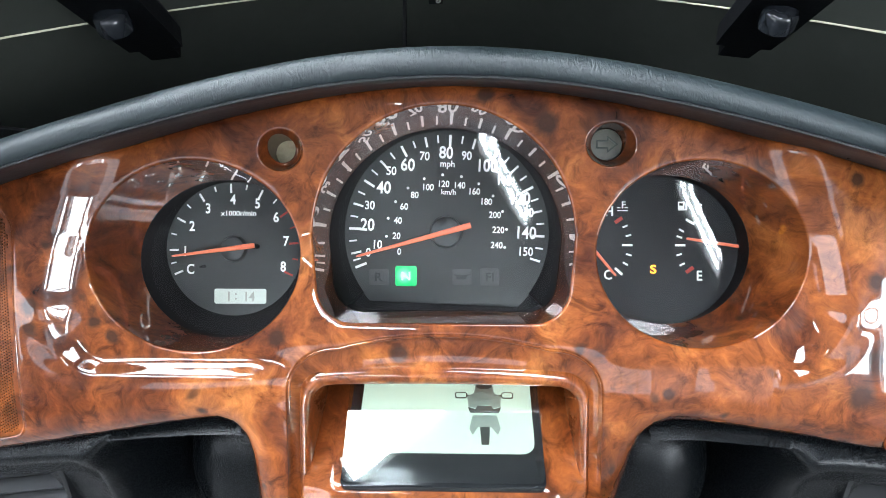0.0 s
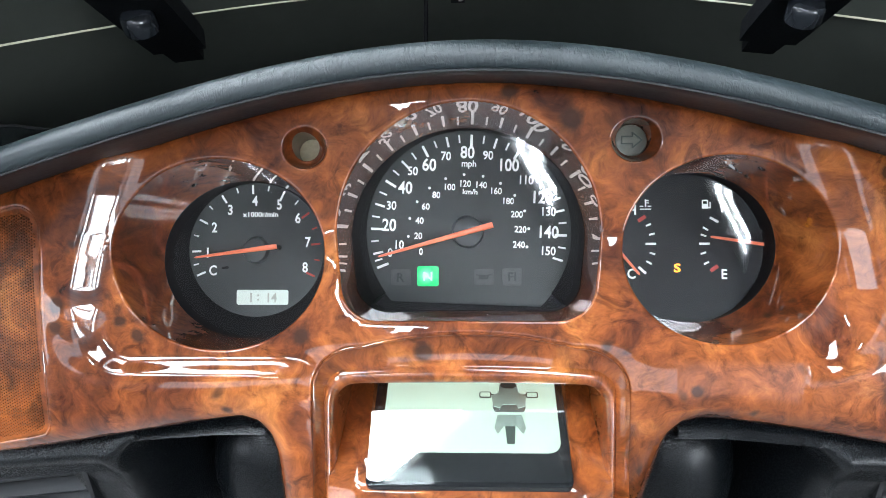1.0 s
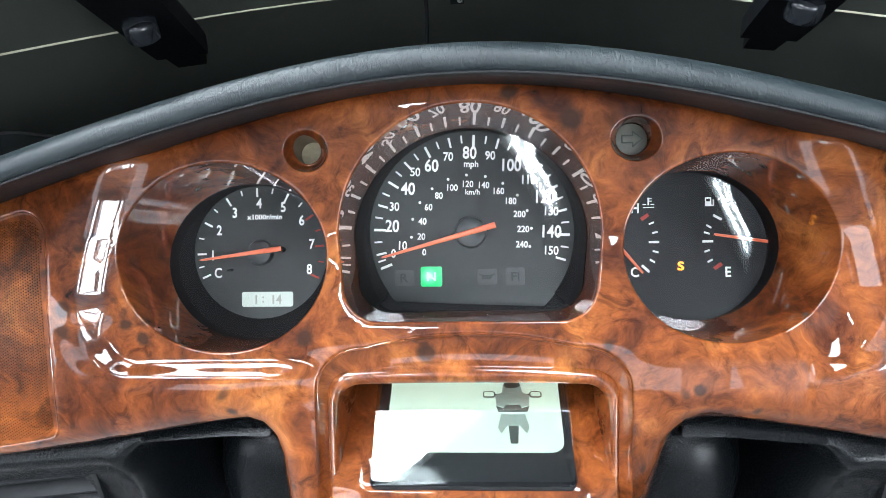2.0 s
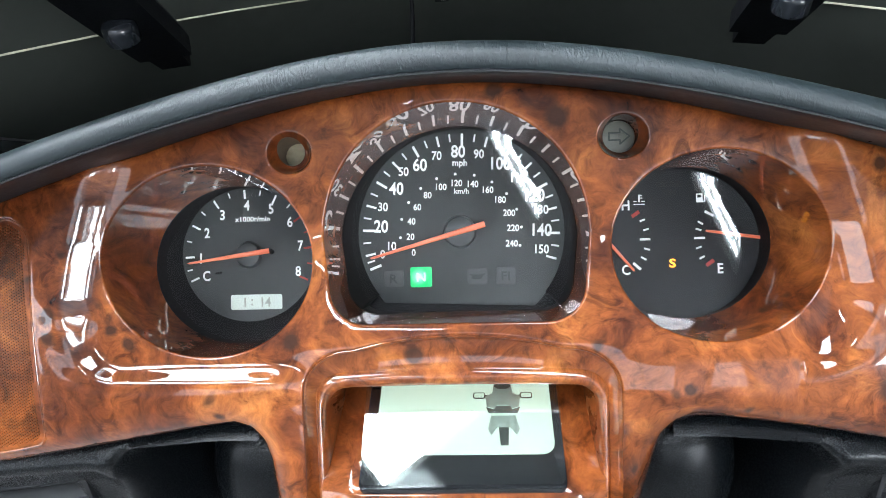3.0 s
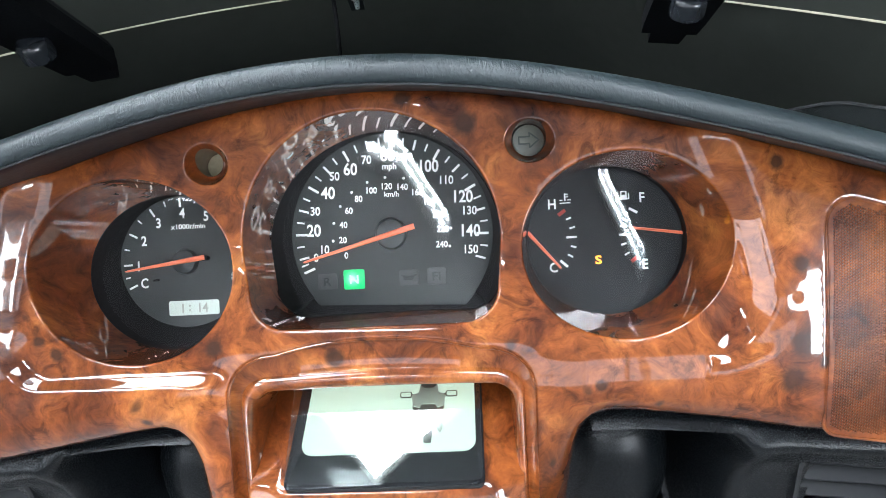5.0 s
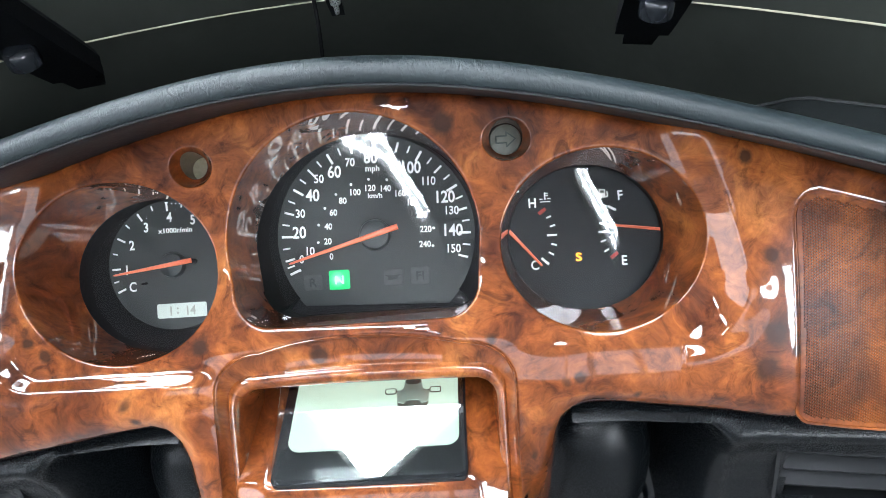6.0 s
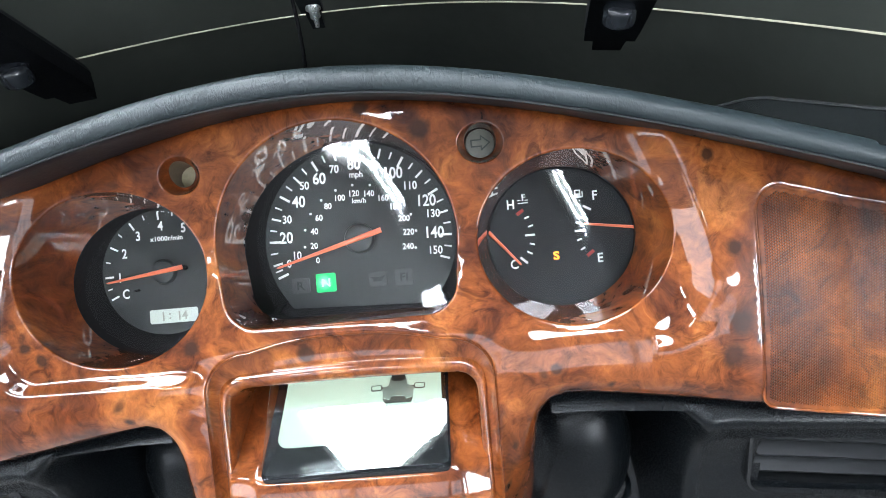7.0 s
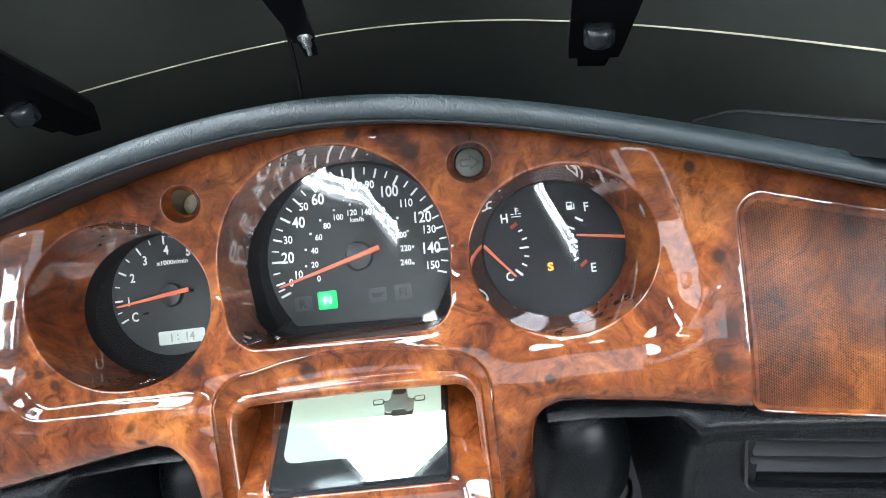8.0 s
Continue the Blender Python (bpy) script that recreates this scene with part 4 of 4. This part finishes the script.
def lofted(name, sections, mat, parent, label=""):
    """A surface through open outlines, each at its own height (a number, or a function of v)."""
    rows = []
    n = 150
    for loop, w in sections:
        p = np.array(loop)
        s = np.concatenate([[0], np.cumsum(np.hypot(*np.diff(p, axis=0).T))])
        g = np.linspace(0, s[-1], n)
        q = np.column_stack([np.interp(g, s, p[:, 0]), np.interp(g, s, p[:, 1])])
        rows.append([(a, b, w(b) if callable(w) else w) for a, b in q])
    verts, faces = strip(rows, flip=True)
    return mesh_part(name, verts, faces, mat, parent, label, 50)


def lower(w0):
    return lambda v: w0 - 0.10 * max(0.0, -v - 0.10)


top_loop = [tuple(q) for q in LCD_RIM]
lofted("display_surround", [(top_loop, lower(0.0781)), (frame_loop(0.0696, -0.0660, 0.021, 0.005), lower(0.0755)), (frame_loop(0.0690, -0.0672, 0.020, 0.005), lower(0.0745)),
                            (frame_loop(0.0662, -0.0795, 0.013, 0.002), lower(0.0700)), (frame_loop(0.0658, -0.0808, 0.0125, 0.0018), lower(0.0706)),
                            (frame_loop(0.0650, -0.0825, 0.012, 0.0016), lower(0.0714)), (frame_loop(0.0640, -0.0845, 0.0115, 0.0012), lower(0.0714)),
                            (frame_loop(0.0630, -0.0864, 0.011, 0.0010), lower(0.0704)), (frame_loop(0.0622, -0.0878, 0.0105, 0.0008), lower(0.0685)),
                            (frame_loop(0.0616, -0.0886, 0.010, 0.0006), lower(0.065)), (frame_loop(0.0600, -0.0890, 0.0095, 0.0005), lower(0.035))], WOOD, panel, "glossy burl wood surround of the display")
bead_rows = []
rim = np.array(LCD_RIM)
run = np.concatenate([[0], np.cumsum(np.hypot(*np.diff(rim, axis=0).T))])
walked = np.linspace(0, run[-1], 140)
rim = np.column_stack([np.interp(walked, run, rim[:, 0]), np.interp(walked, run, rim[:, 1])])
for a in np.linspace(0, 2 * math.pi, 9):
    across = np.gradient(rim, axis=0)
    across /= np.hypot(across[:, 0], across[:, 1])[:, None]
    q = rim + np.column_stack([-across[:, 1], across[:, 0]]) * 0.0008 * math.cos(a)
    bead_rows.append([(x, y, z + 0.0008 * math.sin(a)) for (x, y), z in zip(q, base_height(rim) - 0.0012)])
verts, faces = strip(bead_rows)
mesh_part("display_bead", verts, faces, WOOD, panel, "thin rounded bead round the display")
# shelf of wood below and beside the display
rows = []
for v, w in ((-0.086, 0.022), (-0.105, 0.045), (-0.131, 0.0745), (-0.136, 0.0762), (-0.150, 0.0740), (-0.205, 0.066)):
    rows.append([(u, v, w - (0.0 if abs(u) < 0.05 else 0.004 * (abs(u) - 0.05) / 0.01)) for u in np.linspace(-0.0640, 0.0640, 42)])
verts, faces = strip(rows, flip=True)
mesh_part("display_shelf", verts, faces, WOOD, panel, "burl wood floor of the display recess")


# ---- speaker grilles ----
def speaker_grille(loop, label):
    """A perforated sheet over a dark backing: staggered round holes with real walls."""
    a = np.asarray(loop)
    ob = thing("speaker_grille", label, "speaker grille", group="speaker grilles")
    du, dv = 0.00117, 0.00135
    u0, v0 = a.min(axis=0) - 0.002
    u1, v1 = a.max(axis=0) + 0.002
    cells = []
    for i in range(int((u1 - u0) / du)):
        for j in range(int((v1 - v0) / dv)):
            cells.append((u0 + i * du, v0 + (j + 0.5 * (i % 2)) * dv))
    cells = np.array(cells)
    d, ins = loop_distance(cells, loop)
    use = cells[ins | (d < 0.0012)]
    d, ins = loop_distance(use, loop)
    solid = ~(ins & (d > 0.0018))
    k = 6
    ang = np.radians(60 * np.arange(k))
    hexa = np.column_stack([np.cos(ang) * du / 1.5 * 1.002, np.sin(ang) * dv / math.sqrt(3) * 1.002])
    holes = np.column_stack([np.cos(ang), np.sin(ang)]) * 0.00048
    verts, faces = [], []
    for (cu, cv), shut in zip(use, solid):
        b = len(verts)
        out = hexa + (cu, cv)
        inn = holes + (cu, cv)
        verts += [(x, y, 0.0) for x, y in out]
        if shut:
            faces.append(tuple(range(b, b + k)))
            continue
        verts += [(x, y, 0.0) for x, y in inn] + [(x, y, -0.0011) for x, y in inn]
        for i in range(k):
            n = (i + 1) % k
            faces.append((b + i, b + n, b + k + n, b + k + i))
            faces.append((b + k + i, b + k + n, b + 2 * k + n, b + 2 * k + i))
    v = np.array(verts)
    v[:, 2] += base_height(v[:, :2]) - 0.0012
    mesh_part("mesh_sheet", v.tolist(), faces, WOOD_GRILLE, ob, "perforated burl-printed sheet", 30)
    back = [(x, y) for x, y in resample(loop, 0.004)]
    h = base_height(np.array(back)) - 0.010
    bm = bmesh.new()
    bm.faces.new([bm.verts.new((x, y, z)) for (x, y), z in zip(back, h)])
    bmesh.ops.solidify(bm, geom=bm.faces[:], thickness=0.002)
    part("backing", bm, MATT, ob, smooth=False)
    rim = []
    lp = resample([tuple(q) for q in loop], 0.0018)
    for grow, drop in ((0.0, 0.0008), (-0.0003, 0.0004), (-0.0009, 0.0002), (-0.0016, 0.0008), (-0.0017, 0.0022)):
        t = np.roll(lp, -1, axis=0) - np.roll(lp, 1, axis=0)
        t /= np.hypot(t[:, 0], t[:, 1])[:, None]
        q = lp + np.column_stack([-t[:, 1], t[:, 0]]) * grow * -1
        rim.append([(x, y, z - drop) for (x, y), z in zip(q, base_height(q))])
    verts, faces = strip(rim, closed=True, flip=True)
    mesh_part("rim", verts, faces, WOOD, ob, "rounded glossy rim")
    return ob


speaker_grille(HOLES["grille_l"][0], "perforated burl-patterned speaker grille in the dashboard wing")
speaker_grille(HOLES["grille_r"][0], "perforated burl-patterned speaker grille in the dashboard wing")

# ---- padded hood ----
hood = thing("dash_hood", "padded black vinyl hood arching over the dials", "dashboard hood")
us = np.linspace(-0.40, 0.40, 161)


def swept(name, section, mat, label=""):
    """section(u) gives (v, w) pairs at u."""
    rows = [[(float(u), float(v), float(w)) for v, w in section(u)] for u in us]
    verts, faces = strip(rows)
    return mesh_part(name, verts, faces, mat, hood, label, 50)


def roll(u):
    L, r = hood_lip(u), 0.0060
    cv, cw = L + 0.0058, 0.139
    pts = [(cv + r * math.sin(radians(a)), cw + r * math.cos(radians(a))) for a in range(-62, 101, 9)]
    T = float(wood_top(u))
    return pts + [(max(cv + r - 0.001, T + 0.004), 0.118), (T + 0.0055, 0.09), (T + 0.005, 0.04), (T + 0.004, -0.012), (T - 0.004, -0.022), (T - 0.06, -0.030), (T - 0.12, -0.035)]


def under(u):
    L, T = hood_lip(u), float(wood_top(u))
    return [(L + 0.0009, 0.1425), (L + 0.0002, 0.1434), (L - 0.0004, 0.1432), (L - 0.0005, 0.1420), (L + 0.0008, 0.1340), (mixed(L, T, 0.55) + 0.0012, 0.108), (T - 0.0016, 0.0832), (T - 0.0016, 0.066), (T + 0.003, 0.05)]


swept("pad", roll, LEATHER, "grained black vinyl roll")
swept("under_trim", under, TRIM, "smooth satin black underside")

# ---- black lower dash ----
def lower_dash(side):
    """The moulded black panel under a wing: a shelf, an upright face with a rounded inner corner, and the deep pocket beside the column."""
    ob = thing("lower_dash", "black moulded lower dash panel with a slotted vent", "dash panel", group="lower dash panels", base=Matrix())
    rows = []
    prof = ((1.045, 0.262), (1.032, 0.232), (1.026, 0.2265), (1.021, 0.2275), (1.012, 0.234), (1.002, 0.241), (0.990, 0.2455), (0.975, 0.2485), (0.940, 0.2515), (0.88, 0.256), (0.80, 0.262))
    prof = [(float(z), float(np.interp(-z, [-q[0] for q in prof], [q[1] for q in prof]))) for z in np.concatenate([np.linspace(1.045, 0.89, 63), np.linspace(0.88, 0.80, 5)])]
    for x in np.concatenate([np.linspace(0.098, 0.150, 12), np.linspace(0.153, 0.200, 24), np.linspace(0.203, 0.42, 50)]):
        deep = 0.09 * (1 - float(smooth(np.array(x), 0.146, 0.180)))
        drop = 0.105 * max(0, x - 0.12) + 0.004
        deep -= 0.0065 * math.exp(-((x - 0.172) / 0.009) ** 2)
        rows.append([(side * x + 0.003, y + deep * min(1.0, max(0.0, (1.030 - z) / 0.02)), z - drop) for z, y in prof])
    loop = round_rect(-0.086, 0.086, -0.0235, 0.0235, 0.010, 6)
    cx = 0.300 if side > 0 else -0.289
    m = Matrix(((1, -0.10 * side, 0, cx), (0, -0.12, -1, 0.2445), (-0.15 * side, 0.985, -0.12, 0.9570), (0, 0, 0, 1)))
    verts, faces = strip(rows, flip=side > 0)
    back = m.inverted()
    local = [back @ Vector(q) for q in verts]
    inside = [abs(q.x) < 0.086 and abs(q.y) < 0.0235 for q in local]
    faces = [f for f in faces if not all(inside[k] for k in f)]
    mesh_part("moulding", verts, faces, BLACK, ob, "satin black moulding", 80)
    frame_rows = []
    for grow, w in ((0.0035, -0.005), (0.0035, 0.0012), (0.0028, 0.0022), (-0.0030, 0.0022), (-0.0042, 0.0012), (-0.0047, -0.004), (-0.0047, -0.034)):
        frame_rows.append([(u + math.copysign(grow, u), v + math.copysign(grow, v), w) for u, v in loop])
    verts, faces = strip(frame_rows, closed=True)
    fr = mesh_part("vent_frame", verts, faces, BLACK_GLOSS, ob, "raised gloss black vent frame")
    fr.data.transform(m)
    fl = part("vent_back", slab(loop, -0.036, -0.032), MATT, ob)
    fl.data.transform(m)
    for v in (0.0130, -0.0010, -0.0150):
        sl = part("slat", box(-0.083, 0.083, -0.0018, 0.0018, -0.012, 0.004, 0.0010), TRIM, ob)
        sl.data.transform(m @ pose(0, v, -0.009, 30, 0, 0))
    return ob


lower_dash(1)
lower_dash(-1)


def pod(side):
    """Dark rounded cover in the pocket beside the column."""
    ob = thing("steering_cover", "dark grey rounded plastic cover in the pocket under the dash", "cover", group="steering covers", base=Matrix())
    rows = []
    for i in range(13):
        a = math.pi * i / 12
        rows.append([(side * (0.118 + 0.036 * math.cos(b) * math.sin(a) ** 0.6) + 0.003, 0.292 - 0.03 * math.sin(b) * math.sin(a) ** 0.6, 0.945 + 0.048 * math.cos(a)) for b in np.linspace(-0.5, math.pi + 0.5, 20)])
    verts, faces = strip(rows, flip=side < 0)
    mesh_part("shell", verts, faces, BLACK, ob)
    lip = []
    for k, z in ((0.0340, -0.0026), (0.0368, -0.0016), (0.0372, 0.0), (0.0368, 0.0016), (0.0340, 0.0026)):
        lip.append([(side * (0.118 + k * math.cos(b)) + 0.003, 0.292 - k * 0.833 * math.sin(b), 0.912 + z) for b in np.linspace(-0.5, math.pi + 0.5, 20)])
    verts, faces = strip(lip, flip=side > 0)
    mesh_part("flange", verts, faces, BLACK, ob, "raised flange round the cover")
    return ob


pod(1)
pod(-1)

# ---- gloss inner fairing beside the hood ----
def inner_fairing(side):
    ob = thing("inner_fairing", "gloss black inner fairing deck behind the padded hood", "fairing", group="inner fairings", base=Matrix())
    line = [(0.150 + 0.115 * f, 0.303 - 0.115 * f, 1.1712 + 0.0035 * f * f - 0.06 * max(0.0, 0.40 - f)) for f in np.linspace(0.28, 1, 16)]
    rows = []
    for x, y, z in line:
        rows.append([(side * (x + d) + 0.002, y + d, z + dz) for d, dz in ((0.004, -0.012), (0.004, -0.006), (0.001, -0.0003), (0.0, 0.0), (-0.001, -0.0004), (-0.004, -0.0030), (-0.008, -0.0052), (-0.012, -0.0080))])
    verts, faces = strip(rows, flip=side < 0)
    mesh_part("deck", verts, faces, FAIRING, ob)
    rows = []
    for x, y, z in line:
        rows.append([(side * (x + 0.0006 + 0.0009 * math.cos(a)) + 0.002, y + 0.0006 + 0.0009 * math.cos(a), z + 0.0002 + 0.0009 * math.sin(a)) for a in np.linspace(0, 2 * math.pi, 9)])
    verts, faces = strip(rows)
    mesh_part("edge_seal", verts, faces, MATT, ob, "black rubber edge seal")
    return ob


inner_fairing(1)
inner_fairing(-1)

# ---- windscreen and its brackets ----
def screen_y(x, z):
    """Inner face of the windscreen: bowed round the rider, leaning back above the seam."""
    lean = -0.9 * max(0.0, z - 1.198) + 1.1 * max(0.0, 1.198 - z)
    return 0.463 + 0.009 * x - 3.64 * x * x - 4.4 * x ** 4 + lean


def windscreen_part(z0, z1, n, mat, parent, name, out=0.0, label=""):
    rows = []
    for z in np.linspace(z0, z1, n):
        rows.append([(x, screen_y(x, z) - out, float(z)) for x in np.linspace(-0.27, 0.27, 73)])
    verts, faces = strip(rows)
    ob = mesh_part(name, verts, faces, mat, parent, label, 60)
    return ob


windscreen = thing("windscreen", "dark windscreen base with a thin gold seam line", "windscreen", base=Matrix())
windscreen_part(1.10, 1.1975, 8, SMOKE, windscreen, "garnish", 0.0, "dark inner garnish")
windscreen_part(1.1975, 1.285, 6, SMOKE, windscreen, "tint_band", 0.001, "dark tinted lower screen")
top_screen = windscreen_part(1.285, 1.62, 10, SCREEN_CLEAR, windscreen, "screen", 0.001, "clear upper screen")
top_screen.visible_shadow = False
rows = []
for i in range(7):
    a = 2 * math.pi * i / 6
    rows.append([(x, screen_y(x, 1.198) - 0.001 + 0.0006 * math.cos(a), 1.198 + 0.0006 * math.sin(a)) for x in np.linspace(-0.27, 0.27, 73)])
verts, faces = strip(rows)
mesh_part("seam_line", verts, faces, GOLD, windscreen, "thin gold seam line")


def tapered_arm(p0, p1, wide0, wide1, thick, mat, parent, name="arm"):
    """A flat bar from p0 to p1 with a stepped lower end."""
    p0, p1 = Vector(p0), Vector(p1)
    d = (p1 - p0).normalized()
    side = d.cross(Vector((0, -0.5, 0.85))).normalized()
    out = side.cross(d).normalized()
    bm = bmesh.new()
    rows = []
    L = (p1 - p0).length
    for f, k in ((0, 0.55), (0.10, 0.62), (0.101, 0.95), (0.2, 1.0), (1, wide1 / wide0)):
        c = p0 + d * L * f
        rows.append([bm.verts.new(c + side * s * wide0 * k / 2 + out * o * thick) for s, o in ((-1, 0), (1, 0), (1, 0.7), (0.85, 1), (-0.85, 1), (-1, 0.7))])
    for a, b in zip(rows, rows[1:]):
        for i in range(6):
            bm.faces.new((a[i], a[(i + 1) % 6], b[(i + 1) % 6], b[i]))
    bm.faces.new(rows[0][::-1])
    bm.faces.new(rows[-1])
    bmesh.ops.recalc_face_normals(bm, faces=bm.faces[:])
    return part(name, bm, mat, parent, smooth=False)


for side in (-1, 1):
    br = thing("windscreen_bracket", "black windscreen bracket with a round black knob", "bracket", group="windscreen brackets", base=Matrix())
    x = side * 0.1485 + 0.003
    tapered_arm((x, 0.349, 1.178), (x - side * 0.012, 0.215, 1.2535), 0.028, 0.032, 0.014, BRACKET, br)
    verts, faces = lathe([(0.0001, 0.0030), (0.0060, 0.0032), (0.0073, 0.0040), (0.0076, 0.0052), (0.0076, 0.0098), (0.0074, 0.0112), (0.0067, 0.0124), (0.0055, 0.0133), (0.0038, 0.0139), (0.0019, 0.0142), (0.0001, 0.0143)], 40)
    kb = mesh_part("knob", verts, faces, KNOB, br, "round black plastic knob")
    kb.matrix_local = look((side * 0.1425 + 0.0022, 0.2915, 1.2000), (side * 0.1425 + 0.0022, 0.2950, 1.1907))
mid = thing("windscreen_bracket", "black centre bracket with a bright steel bolt", "bracket", group="windscreen brackets", base=Matrix())
tapered_arm((-0.002, 0.336, 1.207), (0.0, 0.215, 1.305), 0.012, 0.040, 0.005, BRACKET, mid)
verts, faces = lathe([(0.0001, -0.002), (0.0014, -0.002), (0.0014, 0.004), (0.0036, 0.0045), (0.0040, 0.006), (0.0040, 0.008), (0.0026, 0.009), (0.0026, 0.0125), (0.0014, 0.013), (0.0012, 0.0175), (0.0001, 0.018)], 24)
bolt = mesh_part("bolt", verts, faces, METAL, mid, "bright steel bolt")
bolt.matrix_local = look((-0.0007, 0.3195, 1.2265), (-0.0010, 0.314, 1.2450))
cable = thing("cable", "thin black cable hanging from the centre bracket", "cable", base=Matrix())
rows = []
for f in np.linspace(0, 1, 15):
    c = Vector((-0.021 - 0.004 * f + 0.003 * math.sin(f * 3), 0.365 + 0.012 * f, 1.236 - 0.085 * f))
    rows.append([c + Vector((0.0011 * math.cos(a), 0.0011 * math.sin(a), 0)) for a in np.linspace(0, 2 * math.pi, 9)])
verts, faces = strip(rows)
mesh_part("sheath", verts, faces, RUBBER, cable)

# ---- plain body of the machine behind and below the dash ----
body = thing("fairing_body", "plain black body carrying the dash, standing on the floor", "motorcycle body", base=Matrix())
rows = []
for z, half, front, back in ((0.0, 0.10, 0.28, 0.62), (0.35, 0.13, 0.30, 0.74), (0.62, 0.24, 0.33, 0.80), (0.80, 0.38, 0.262, 0.80), (0.90, 0.41, 0.300, 0.76), (1.00, 0.40, 0.372, 0.70), (1.07, 0.33, 0.385, 0.62)):
    rows.append([(half * cx * (0.85 if cy > 0.5 else 1.0), front + (back - front) * cy, z) for cx, cy in ((-1, 0), (-0.5, 0), (0, 0), (0.5, 0), (1, 0), (1, 0.5), (0.55, 0.9), (0, 1), (-0.55, 0.9), (-1, 0.5))])
verts, faces = strip(rows, closed=True)
verts += [(0, 0.45, 0.0), (0, 0.5, 1.07)]
faces += [((i + 1) % 10, i, 70) for i in range(10)] + [(60 + i, 60 + (i + 1) % 10, 71) for i in range(10)]
mesh_part("shell", verts, faces, BLACK, body, "satin black shell")
